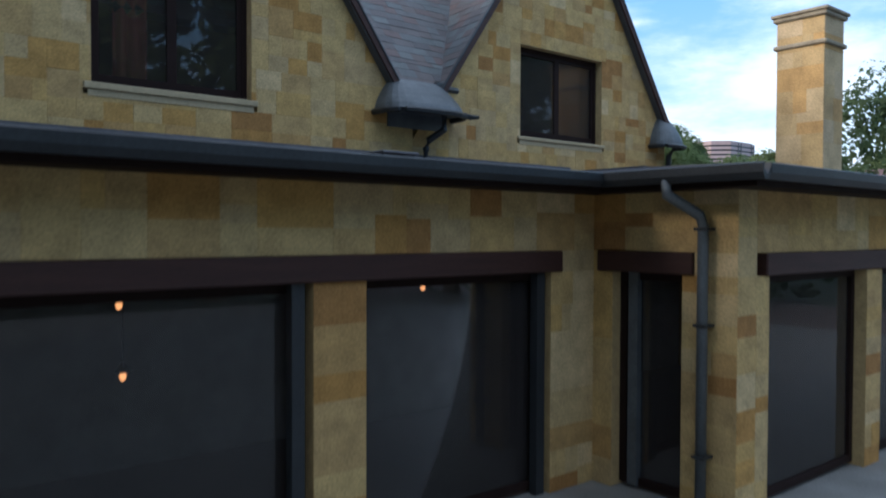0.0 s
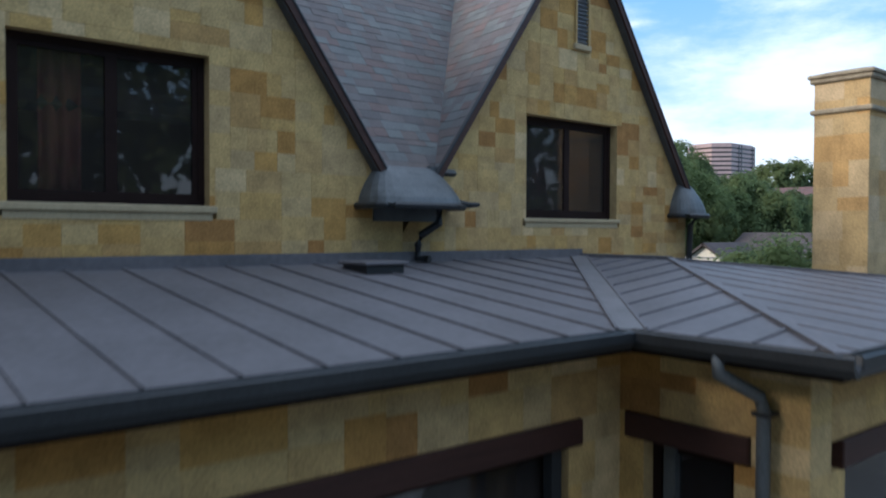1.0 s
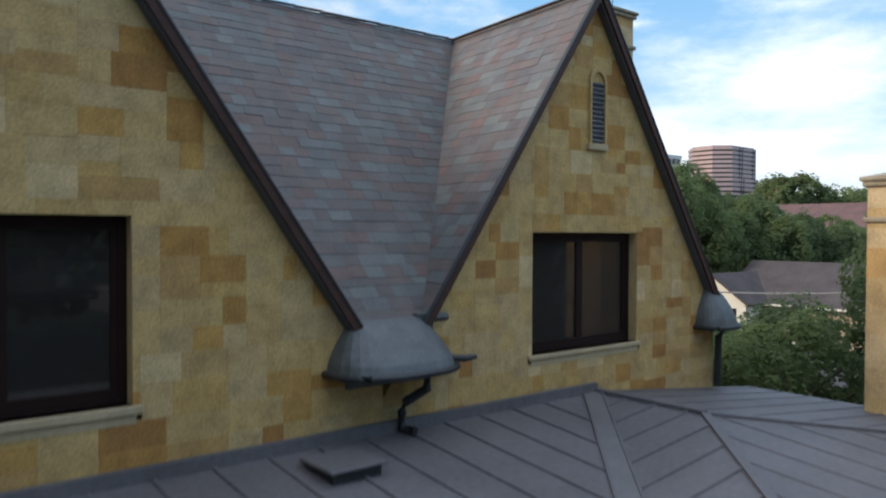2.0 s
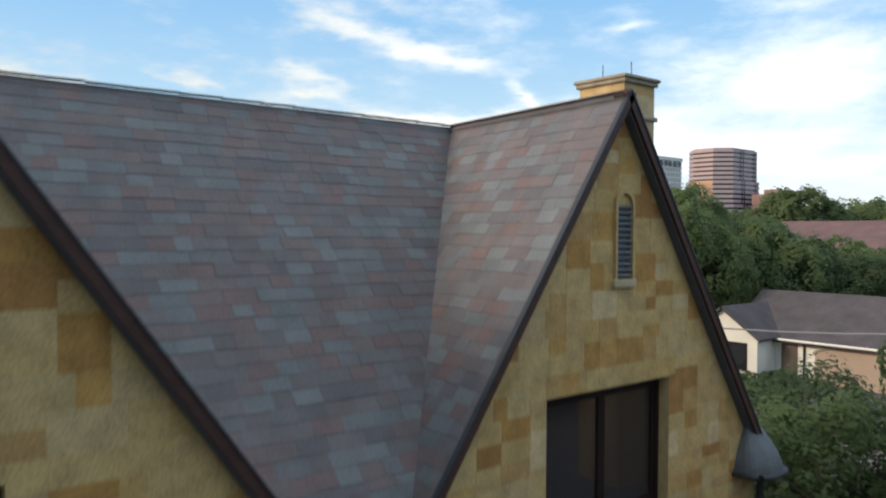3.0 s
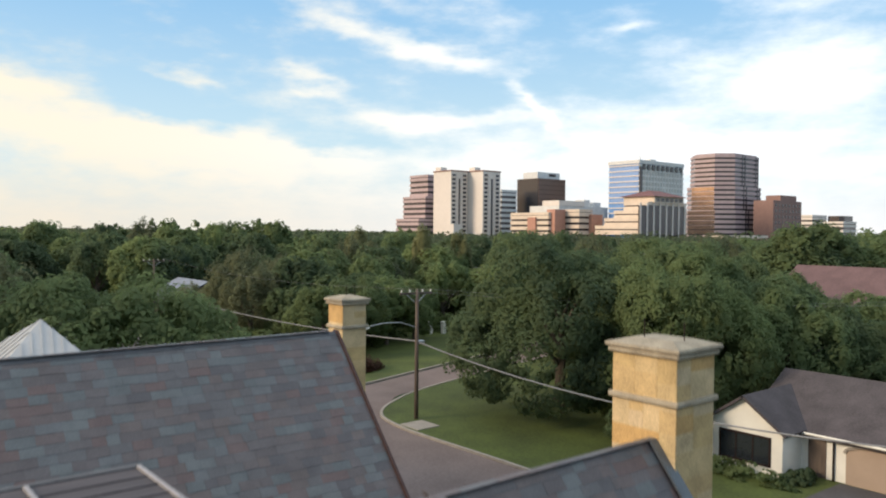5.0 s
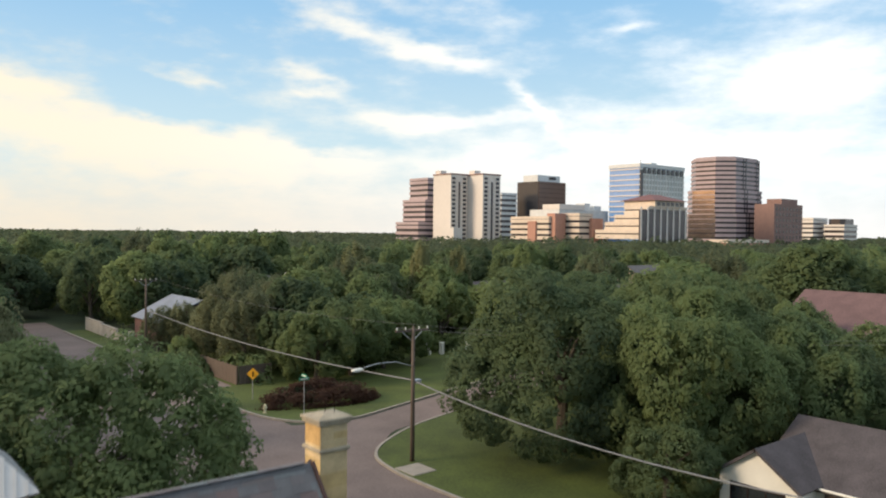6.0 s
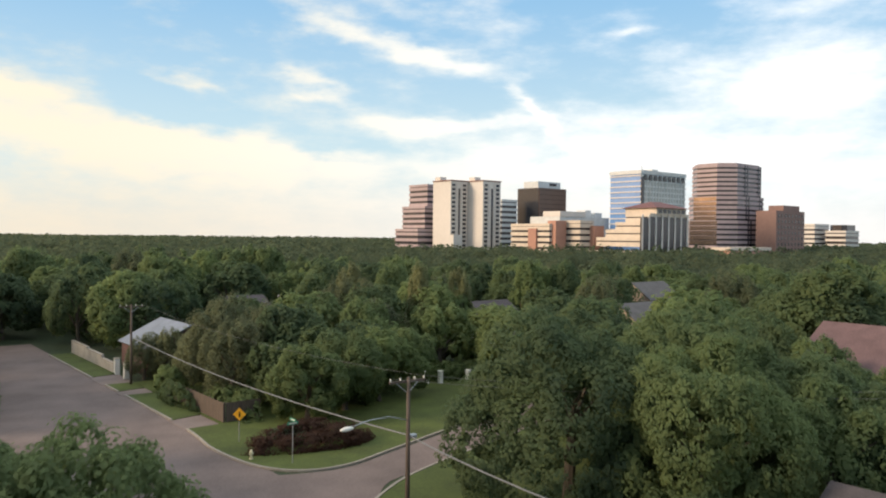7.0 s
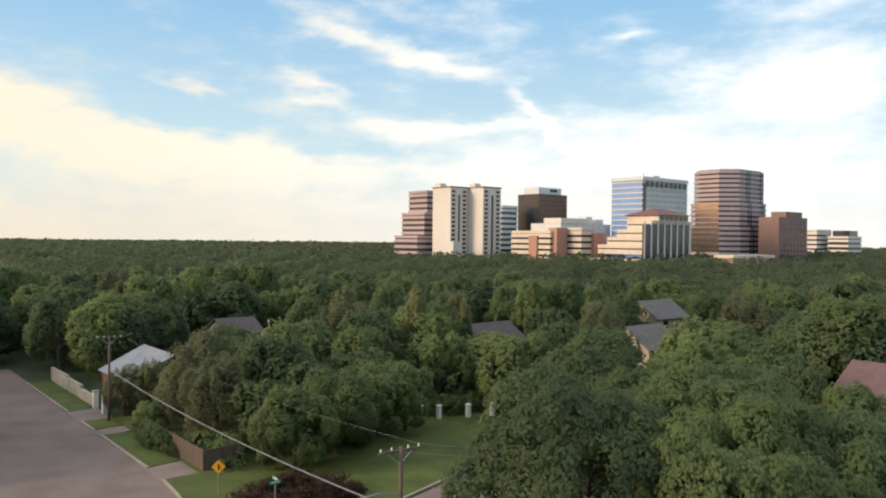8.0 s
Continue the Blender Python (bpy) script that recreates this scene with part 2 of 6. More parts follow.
def leaf_material(name, dark, light, thin=0.6):
    """Foliage: each clump and each tree between two greens."""
    m = bpy.data.materials.new(name)
    m.use_nodes = True
    nt = m.node_tree
    bs = nt.nodes["Principled BSDF"]
    bs.inputs["Roughness"].default_value = 0.75
    bs.inputs["Specular IOR Level"].default_value = 0.15
    geo, info = nt.nodes.new("ShaderNodeNewGeometry"), nt.nodes.new("ShaderNodeObjectInfo")
    nz = nt.nodes.new("ShaderNodeTexNoise")
    nz.inputs["Scale"].default_value = 0.35
    nt.links.new(geo.outputs["Position"], nz.inputs[0])
    wide = nt.nodes.new("ShaderNodeTexNoise")
    wide.inputs["Scale"].default_value, wide.inputs["Detail"].default_value = 0.075, 3
    nt.links.new(geo.outputs["Position"], wide.inputs[0])
    both = nt.nodes.new("ShaderNodeMath")
    both.operation = "MULTIPLY_ADD"
    nt.links.new(wide.outputs[0], both.inputs[0])
    both.inputs[1].default_value = 1.5
    nt.links.new(nz.outputs[0], both.inputs[2])
    m1 = nt.nodes.new("ShaderNodeMath")
    m1.operation = "MULTIPLY_ADD"
    nt.links.new(geo.outputs["Random Per Island"], m1.inputs[0])
    m1.inputs[1].default_value = 0.28
    nt.links.new(both.outputs[0], m1.inputs[2])
    m2 = nt.nodes.new("ShaderNodeMath")
    m2.operation = "MULTIPLY_ADD"
    nt.links.new(info.outputs["Random"], m2.inputs[0])
    m2.inputs[1].default_value = 0.95
    nt.links.new(m1.outputs[0], m2.inputs[2])
    rg = nt.nodes.new("ShaderNodeMapRange")
    rg.inputs[1].default_value, rg.inputs[2].default_value = 1.0, 2.65
    nt.links.new(m2.outputs[0], rg.inputs[0])
    mx = nt.nodes.new("ShaderNodeMix")
    mx.data_type = "RGBA"
    mx.inputs[6].default_value, mx.inputs[7].default_value = (*dark, 1), (*light, 1)
    nt.links.new(rg.outputs[0], mx.inputs[0])
    nt.links.new(mx.outputs[2], bs.inputs["Base Color"])
    tr, sh = nt.nodes.new("ShaderNodeBsdfTranslucent"), nt.nodes.new("ShaderNodeMixShader")
    nt.links.new(mx.outputs[2], tr.inputs[0])
    sh.inputs[0].default_value = thin
    nt.links.new(bs.outputs[0], sh.inputs[1])
    nt.links.new(tr.outputs[0], sh.inputs[2])
    nt.links.new(sh.outputs[0], nt.nodes["Material Output"].inputs[0])
    return m


M_LEAF = leaf_material("oak_leaves", (0.078, 0.116, 0.070), (0.245, 0.305, 0.120))
# far greens darker and bluer: distance haze put into the leaf colour
M_LEAF_HAZED = leaf_material("hazed_leaves", (0.050, 0.072, 0.056), (0.155, 0.178, 0.092))
M_LEAF_GREY = leaf_material("dull_leaves", (0.098, 0.118, 0.072), (0.25, 0.262, 0.135))
M_LEAF_POPLAR = leaf_material("poplar_leaves", (0.15, 0.165, 0.09), (0.33, 0.335, 0.16))
M_LEAF_RED = leaf_material("purple_leaves", (0.045, 0.026, 0.022), (0.12, 0.07, 0.05))
M_BARK = material("bark", [(0.10, 0.08, 0.06)], 0.95, scale=2, vary=0.4, stretch=(1, 1, 0.2))

# ---- mesh helpers ----


def thing(name, label, category, at=(0, 0, 0), group="", kind=""):
    ob = new(name)
    ob.location = at
    ob.empty_display_size = 0.3
    return tagged(ob, label, category, group, kind)


def world_of(ob):
    m = ob.matrix_basis.copy()
    while ob.parent:
        ob = ob.parent
        m = ob.matrix_basis @ m
    return m


def part(name, bm, mat, parent=None, label="", kind="", smooth=False):
    """Links a bmesh, built in world coordinates, as one mesh object under its parent."""
    me = bpy.data.meshes.new(name)
    bm.normal_update()
    bm.to_mesh(me)
    bm.free()
    me.materials.append(mat)
    if smooth:
        me.shade_smooth()
    ob = new(name, me)
    if parent:
        ob.parent = parent
        ob.matrix_basis = world_of(parent).inverted()
    return tagged(ob, label, kind=kind)


def box(bm, x0, x1, y0, y1, z0, z1, bevel=0.0):
    r = bmesh.ops.create_cube(bm, size=1.0)
    bmesh.ops.transform(bm, matrix=Matrix.Translation(((x0 + x1) / 2, (y0 + y1) / 2, (z0 + z1) / 2)) @ Matrix.Diagonal((x1 - x0, y1 - y0, z1 - z0, 1)), verts=r["verts"])
    if bevel:
        edges = list({e for v in r["verts"] for e in v.link_edges})
        bmesh.ops.bevel(bm, geom=edges, offset=bevel, segments=1, affect="EDGES")
    return bm


def ring(bm, u0, u1, v0, v1, f, at, deep):
    """A rectangular frame of width f, as one piece; at(u, v, d) gives the place."""
    loops = []
    for d in (0.0, deep):
        for k in (0.0, f):
            loops.append([bm.verts.new(at(u, v, d)) for u, v in ((u0 + k, v0 + k), (u1 - k, v0 + k), (u1 - k, v1 - k), (u0 + k, v1 - k))])
    o0, i0, o1, i1 = loops
    for i in range(4):
        j = (i + 1) % 4
        for q in ((o0[i], o0[j], i0[j], i0[i]), (o1[i], o1[j], i1[j], i1[i]), (o0[i], o0[j], o1[j], o1[i]), (i0[i], i0[j], i1[j], i1[i])):
            bm.faces.new(q)
    bmesh.ops.recalc_face_normals(bm, faces=bm.faces[:])
    return bm


def boxed(*a, **k):
    return box(bmesh.new(), *a, **k)


def slab(bm, pts, thick, along=None):
    """A plate: polygon pts with thickness below its normal, or along a given vector."""
    vs = [bm.verts.new(p) for p in pts]
    f = bm.faces.new(vs)
    f.normal_update()
    d = Vector(along) if along else -f.normal * thick * (1 if f.normal.z >= 0 else -1)
    low = [bm.verts.new(Vector(p) + d) for p in pts]
    bm.faces.new(low[::-1])
    n = len(pts)
    for i in range(n):
        bm.faces.new((vs[i], low[i], low[(i + 1) % n], vs[(i + 1) % n]))
    bmesh.ops.recalc_face_normals(bm, faces=bm.faces[:])
    return bm


def tube(bm, pts, radii, sides=8):
    rings = []
    for i, p in enumerate(pts):
        p = Vector(p)
        a, b = Vector(pts[max(i - 1, 0)]), Vector(pts[min(i + 1, len(pts) - 1)])
        d = (b - a).normalized()
        s = d.orthogonal().normalized() if abs(d.z) < 0.95 else d.cross(Vector((0, 1, 0))).normalized()
        t = d.cross(s)
        r = radii[i] if isinstance(radii, (list, tuple)) else radii
        rings.append([bm.verts.new(p + (s * math.cos(k * 2 * math.pi / sides) + t * math.sin(k * 2 * math.pi / sides)) * r) for k in range(sides)])
    for a, b in zip(rings, rings[1:]):
        for k in range(sides):
            bm.faces.new((a[k], a[(k + 1) % sides], b[(k + 1) % sides], b[k]))
    bm.faces.new(rings[0][::-1])
    bm.faces.new(rings[-1])
    bmesh.ops.recalc_face_normals(bm, faces=bm.faces[:])
    return bm


def tubed(*a, **k):
    return tube(bmesh.new(), *a, **k)


def bar(bm, a, b, w, h, up=(0, 0, 1)):
    """A squared bar from a to b."""
    a, b = Vector(a), Vector(b)
    d = (b - a).normalized()
    s = d.cross(Vector(up)).normalized()
    t = s.cross(d)
    r = bmesh.ops.create_cube(bm, size=1.0)
    m = Matrix((s * w, d * (b - a).length, t * h)).transposed().to_4x4()
    bmesh.ops.transform(bm, matrix=Matrix.Translation((a + b) / 2) @ m, verts=r["verts"])
    bmesh.ops.recalc_face_normals(bm, faces=bm.faces[:])
    return bm


def barred(*a, **k):
    return bar(bmesh.new(), *a, **k)


def clip(poly, planes):
    """Cuts a 2D polygon by half planes (a, b, c): a u + b v <= c."""
    for a, b, c in planes:
        out = []
        for i, p in enumerate(poly):
            q = poly[(i + 1) % len(poly)]
            dp, dq = a * p[0] + b * p[1] - c, a * q[0] + b * q[1] - c
            if dp <= 0:
                out.append(p)
            if dp * dq < 0:
                k = dp / (dp - dq)
                out.append((p[0] + k * (q[0] - p[0]), p[1] + k * (q[1] - p[1])))
        poly = out
        if len(poly) < 3:
            return []
    return poly


def area2(poly):
    return abs(sum(p[0] * q[1] - q[0] * p[1] for p, q in zip(poly, poly[1:] + poly[:1]))) / 2


def block_mesh(name, mat, edge=0.012):
    """A unit block, 1 x 1 in x and z, front at y = -1, with its front edges dressed back."""
    me = bpy.data.meshes.new(name)
    e = edge
    v = [(0, 0, 0), (1, 0, 0), (1, 0, 1), (0, 0, 1), (0, -0.6, 0), (1, -0.6, 0), (1, -0.6, 1), (0, -0.6, 1), (e, -1, e), (1 - e, -1, e), (1 - e, -1, 1 - e), (e, -1, 1 - e)]
    f = [(0, 1, 5, 4), (1, 2, 6, 5), (2, 3, 7, 6), (3, 0, 4, 7), (4, 5, 9, 8), (5, 6, 10, 9), (6, 7, 11, 10), (7, 4, 8, 11), (8, 9, 10, 11)]
    me.from_pydata(v, [], f)
    me.materials.append(mat)
    return me


BLOCK = block_mesh("stone", M_STONE)
BLOCK_PALE = block_mesh("stone", M_STONE_PALE)


def cell_rows(u0, u1, v0, v1, rng, tall=0.42, wide=0.72, least=0.15):
    """Random ashlar: the face is split again and again, so that no long joints run through."""
    if v1 - v0 > 1.6 or u1 - u0 > 2.4:
        # stagger the first cuts
        if (u1 - u0) > 1.5 * (v1 - v0):
            k = u0 + (u1 - u0) * rng.uniform(0.42, 0.58)
            yield from cell_rows(u0, k, v0, v1, rng, tall, wide, least)
            yield from cell_rows(k, u1, v0, v1, rng, tall, wide, least)
        else:
            k = v0 + (v1 - v0) * rng.uniform(0.42, 0.58)
            yield from cell_rows(u0, u1, v0, k, rng, tall, wide, least)
            yield from cell_rows(u0, u1, k, v1, rng, tall, wide, least)
        return
    w, h = u1 - u0, v1 - v0
    big = w > wide or h > tall
    if not big and (rng.random() > 0.30 or w * h < 0.09):
        yield u0, v0, w, h
        return
    k = rng.choice((0.36, 0.45, 0.5, 0.55, 0.64))
    if (w / wide > h / tall * rng.uniform(0.7, 1.3) and w > 2 * least) or h < 2 * least:
        if w < 2 * least:
            yield u0, v0, w, h
            return
        yield from cell_rows(u0, u0 + w * k, v0, v1, rng, tall, wide, least)
        yield from cell_rows(u0 + w * k, u1, v0, v1, rng, tall, wide, least)
    else:
        yield from cell_rows(u0, u1, v0, v0 + h * k, rng, tall, wide, least)
        yield from cell_rows(u0, u1, v0 + h * k, v1, rng, tall, wide, least)


def stonework(parent, frame_m, u0, u1, v0, v1, planes=(), holes=(), seed=1, depth=0.005, gap=0.0006, limit=300, near=None, block=BLOCK, size=(0.42, 0.72)):
    """Lays stones on the plane x, z of frame_m (front towards -y). Cut by planes and round holes (u0, u1, v0, v1)."""
    rng = random.Random(seed)
    cells = []
    for u, v, w, h in cell_rows(u0, u1, v0, v1, rng, *size):
        rects = [(u, u + w, v, v + h)]
        for a0, a1, b0, b1 in holes:
            nxt = []
            for p0, p1, q0, q1 in rects:
                if p1 <= a0 or p0 >= a1 or q1 <= b0 or q0 >= b1:
                    nxt.append((p0, p1, q0, q1))
                    continue
                if p0 < a0:
                    nxt.append((p0, a0, q0, q1))
                if p1 > a1:
                    nxt.append((a1, p1, q0, q1))
                m0, m1 = max(p0, a0), min(p1, a1)
                if q0 < b0:
                    nxt.append((m0, m1, q0, b0))
                if q1 > b1:
                    nxt.append((m0, m1, b1, q1))
            rects = nxt
        for p0, p1, q0, q1 in rects:
            p0, p1, q0, q1 = p0 + gap, p1 - gap, q0 + gap, q1 - gap
            if p1 - p0 < 0.04 or q1 - q0 < 0.03:
                continue
            poly = [(p0, q0), (p1, q0), (p1, q1), (p0, q1)]
            cut = clip(poly, planes)
            if len(cut) < 3 or area2(cut) < 0.006:
                continue
            cells.append((cut, area2(cut) > 0.999 * area2(poly), depth * rng.uniform(0.55, 1.15)))
    if near is not None:
        cells.sort(key=lambda c: (c[0][0][0] - near[0]) ** 2 + (c[0][0][1] - near[1]) ** 2)
    inv = world_of(parent).inverted() @ frame_m
    rest = bmesh.new()
    count = 0
    for cut, whole, d in cells:
        us, vs = [p[0] for p in cut], [p[1] for p in cut]
        if whole and count < limit:
            ob = new("stone", block)
            ob.parent = parent
            ob.matrix_basis = inv @ Matrix.Translation((min(us), 0, min(vs))) @ Matrix.Diagonal((max(us) - min(us), d, max(vs) - min(vs), 1))
            count += 1
            continue
        cu, cv = sum(us) / len(us), sum(vs) / len(vs)
        front = [rest.verts.new((cu + (u - cu) * 0.98, -d, cv + (v - cv) * 0.98)) for u, v in cut]
        rim = [rest.verts.new((u, -d * 0.5, v)) for u, v in cut]
        foot = [rest.verts.new((u, 0, v)) for u, v in cut]
        rest.faces.new(front)
        n = len(cut)
        for i in range(n):
            j = (i + 1) % n
            rest.faces.new((rim[i], rim[j], front[j], front[i]))
            rest.faces.new((foot[i], foot[j], rim[j], rim[i]))
    if rest.verts:
        rest.transform(frame_m)
        bmesh.ops.recalc_face_normals(rest, faces=rest.faces[:])
        part("stonework", rest, M_STONE_ISLAND, parent, kind="stuff")
    else:
        rest.free()


def slate_mesh():
    me = bpy.data.meshes.new("slate")
    v = [(0.004, 0, 0.0), (0.996, 0, 0.0), (0.996, 1, 0), (0.004, 1, 0), (0.004, 0, 1), (0.996, 0, 1), (0.996, 1, 0.35), (0.004, 1, 0.35)]
    f = [(3, 2, 1, 0), (4, 5, 6, 7), (0, 1, 5, 4), (1, 2, 6, 5), (2, 3, 7, 6), (3, 0, 4, 7)]
    me.from_pydata(v, [], f)
    me.materials.append(M_SLATE)
    return me


SLATE = slate_mesh()


def slates(parent, o, along, up, length, height, planes=(), seed=1, step=0.24, widths=(0.2, 0.42), limit=0, near=(0, 0), thick=0.007):
    """Slates in courses on the plane through o, along the eave and up the slope."""
    rng = random.Random(seed)
    o, a, b = Vector(o), Vector(along).normalized(), Vector(up).normalized()
    n = a.cross(b)
    m = Matrix((a, b, n)).transposed().to_4x4()
    m.translation = o
    cells = []
    v = 0.0
    while v < height:
        u = -rng.uniform(0, 0.3)
        while u < length:
            w = rng.uniform(*widths)
            lift = rng.uniform(-0.012, 0.012)
            poly = [(max(u, 0), v + lift), (min(u + w, length), v + lift), (min(u + w, length), min(v + step * 1.25, height)), (max(u, 0), min(v + step * 1.25, height))]
            cut = clip(poly, planes)
            if len(cut) > 2 and area2(cut) > 0.004:
                cells.append((cut, len(cut) == 4 and area2(cut) > 0.99 * area2(poly), thick * rng.uniform(0.7, 1.5)))
            u += w
        v += step
    cells.sort(key=lambda c: (c[0][0][0] - near[0]) ** 2 + (c[0][0][1] - near[1]) ** 2)
    inv = world_of(parent).inverted() @ m
    rest = bmesh.new()
    count = 0
    for cut, whole, t in cells:
        us, vs = [p[0] for p in cut], [p[1] for p in cut]
        if whole and count < limit:
            ob = new("slate", SLATE)
            ob.parent = parent
            ob.matrix_basis = inv @ Matrix.Translation((min(us), min(vs), 0)) @ Matrix.Diagonal((max(us) - min(us), max(vs) - min(vs), t, 1))
            count += 1
            continue
        lo, hi = min(vs), max(vs)
        top = [rest.verts.new((p[0], p[1], t * (1 - 0.65 * (p[1] - lo) / max(hi - lo, 1e-3)))) for p in cut]
        bot = [rest.verts.new((p[0], p[1], 0)) for p in cut]
        rest.faces.new(top)
        k = len(cut)
        for i in range(k):
            rest.faces.new((bot[i], bot[(i + 1) % k], top[(i + 1) % k], top[i]))
    rest.transform(m)
    part("slating", rest, M_SLATE_ISLAND, parent, kind="stuff")

# ---- the ground ----
G = -0.5
ground = tagged(part("ground", slab(bmesh.new(), [(-2500, -2500, G), (3200, -2500, G), (3200, 3200, G), (-2500, 3200, G)], 0.5), M_SOIL), "dark grassy ground under the trees, reaching the horizon", "ground", kind="structure")
patio = tagged(part("pavement", boxed(-14, 22, -16, 5.4, G - 0.1, 0.0), M_PAVE), "grey stone patio beside the sunroom", "pavement", kind="structure")

# ---- the stone house: main walls ----
FY = 9.0                      # front face of the gables
RIDGE_Y, RIDGE_Z = 12.4, 9.4
EAVE_Z = 5.1
SLOPE = (RIDGE_Z - EAVE_Z) / (RIDGE_Y - 8.95)
STEP_Y = 10.55                # the outer bay of the roof starts further back
STEP_Z = EAVE_Z + SLOPE * (STEP_Y - 8.95)
house = thing("house", "buff sandstone house with steep slate roofs and timber bargeboards", "house", (6, 12, 0))

LG = dict(l=-0.68, r=5.80, p=2.75, z=5.11, top=9.42)      # left gable
RG = dict(l=6.68, r=12.64, p=9.68, z=5.08, top=9.40)      # right gable


def gable_planes(g):
    sl = (g["top"] - g["z"]) / (g["p"] - g["l"])
    sr = (g["top"] - g["z"]) / (g["r"] - g["p"])
    return [(-sl, 1, g["z"] - sl * g["l"]), (sr, 1, g["z"] + sr * g["r"])]


def front_wall(g, u0, u1, windows, seed, near, low=3.7, size=(0.42, 0.72)):
    """A gable wall with openings; windows are (u0, u1, v0, v1)."""
    wall = part("wall", bmesh.new(), M_MORTAR, house)
    planes = [(a, b, c - 0.15) for a, b, c in gable_planes(g)]
    bm = bmesh.new()
    us = sorted({u0, u1, g["p"], *[w for h in windows for w in h[:2]]})
    for a, b in zip(us, us[1:]):
        mid = (a + b) / 2
        spans = sorted((h[2], h[3]) for h in windows if h[0] <= mid <= h[1])
        z = 0.0
        for s0, s1 in spans + [(99, 99)]:
            poly = clip([(a, z), (b, z), (b, s0), (a, s0)], planes)
            if len(poly) > 2:
                slab(bm, [(u, FY, v) for u, v in poly], 0, along=(0, 0.32, 0))
            z = s1
    bmesh.ops.remove_doubles(bm, verts=bm.verts[:], dist=0.001)
    bm.to_mesh(wall.data)
    bm.free()
    stonework(wall, Matrix.Translation((0, FY, 0)), u0, u1, low, g["top"], planes, [(h[0] - 0.0, h[1], h[2], h[3]) for h in windows], seed, near=near, size=size)
    return wall


W1 = (1.57, 3.55, 4.54, 6.19)
W2 = (8.52, 10.70, 4.48, 6.06)
LV2 = (9.62, 9.90, 7.28, 8.12)
SILL1, SILL2 = (1.48, 3.63, 4.40, 4.54), (8.45, 10.77, 4.36, 4.48)
front_wall(LG, -0.7, 6.2, [W1, SILL1], 3, (4.2, 5.0))
front_wall(RG, 6.2, 12.75, [W2, LV2, SILL2], 8, (9.5, 6.0), size=(0.32, 0.50))
# the rest of the main block
for nm, b in (("wall", (12.43, 12.75, FY + 0.32, STEP_Y, 0, 5.0)), ("wall", (12.43, 13.6, STEP_Y, STEP_Y + 0.25, 0, 6.9)), ("wall", (13.3, 13.6, STEP_Y + 0.25, 15.2, 0, 5.4)), ("wall", (-3.0, 13.6, 15.2, 15.5, 0, 5.4)), ("wall", (-3.2, -2.9, 9.3, 15.5, 0, 5.4)), ("wall", (-2.9, -0.7, 9.0, 9.3, 0, 5.2))):
    part(nm, boxed(*b), M_MORTAR, house)
east = part("gable_wall", slab(bmesh.new(), [(13.6, STEP_Y + 0.26, 5.41), (13.6, 15.3, 5.41), (13.6, RIDGE_Y, 9.2), (13.6, STEP_Y + 0.26, 6.95)], 0, along=(-0.3, 0, 0)), M_MORTAR, house)
upper_floor = part("upper_floor", boxed(-2.9, 13.3, 9.32, 15.2, 3.6, 3.75), M_FLOOR, house)
part("inner_wall", boxed(-2.9, 13.3, 11.6, 11.7, 3.75, 7.4), M_PLASTER, house)
part("room_divider", boxed(5.9, 6.0, 9.4, 11.6, 3.75, 5.2), M_PLASTER, house)


def casement(w, y, leaves, name="window", depth=0.14):
    """A dark-framed window in the opening w, its glass set back."""
    u0, u1, v0, v1 = w
    bm = bmesh.new()
    f = 0.07
    ring(bm, u0, u1, v0, v1, f, lambda u, v, d: (u, y + depth + d, v), 0.08)
    win = part(name, bm, M_DARK, house, "dark bronze casement window frame")
    step = (u1 - u0 - 2 * f) / leaves
    for i in range(leaves):
        a = u0 + f + i * step
        s = bmesh.new()
        ring(s, a, a + step, v0 + f, v1 - f, 0.06, lambda u, v, d: (u, y + depth + 0.015 + d, v), 0.05)
        part("sash", s, M_DARK, win)
        pane = part("pane", boxed(a + 0.06, a + step - 0.06, y + depth + 0.035, y + depth + 0.043, v0 + f + 0.06, v1 - f - 0.06), M_GLASS, win)
        pane.visible_shadow = False
    return win


def curtain(u0, u1, v0, v1, y, folds, parent):
    bm = bmesh.new()
    n = folds * 6
    cols = []
    for i in range(n + 1):
        u = u0 + (u1 - u0) * i / n
        d = 0.04 * math.sin(i * math.pi / 3) + 0.012 * math.sin(i * 1.7)
        cols.append((bm.verts.new((u, y + d, v0)), bm.verts.new((u, y + d, v1))))
    for a, b in zip(cols, cols[1:]):
        bm.faces.new((a[0], b[0], b[1], a[1]))
    ob = part("curtain", bm, M_CURTAIN, parent, "red-brown curtain hanging in folds", smooth=True)
    ob.modifiers.new("thick", "SOLIDIFY").thickness = 0.01
    return ob


win1 = casement(W1, FY, 2)
win2 = casement(W2, FY, 2)
curtain(W2[0] + 0.55, W2[1] + 0.1, 4.3, 6.2, FY + 0.36, 7, win2)
curtain(W1[0] + 0.35, W1[0] + 0.75, 4.3, 6.2, FY + 0.36, 3, win1)
for s, w in ((SILL1, win1), (SILL2, win2)):
    part("window_sill", boxed(s[0], s[1], FY - 0.04, FY + 0.2, s[2] + 0.06, s[3], bevel=0.01), M_TRIM, house)
    part("sill_course", boxed(s[0] + 0.05, s[1] - 0.05, FY - 0.012, FY + 0.2, s[2] - 0.02, s[2] + 0.06), M_TRIM, house)


M_LOUVRE = material("grey_blue_paint", [(0.22, 0.24, 0.27)], 0.6, vary=0.1, bump=0)


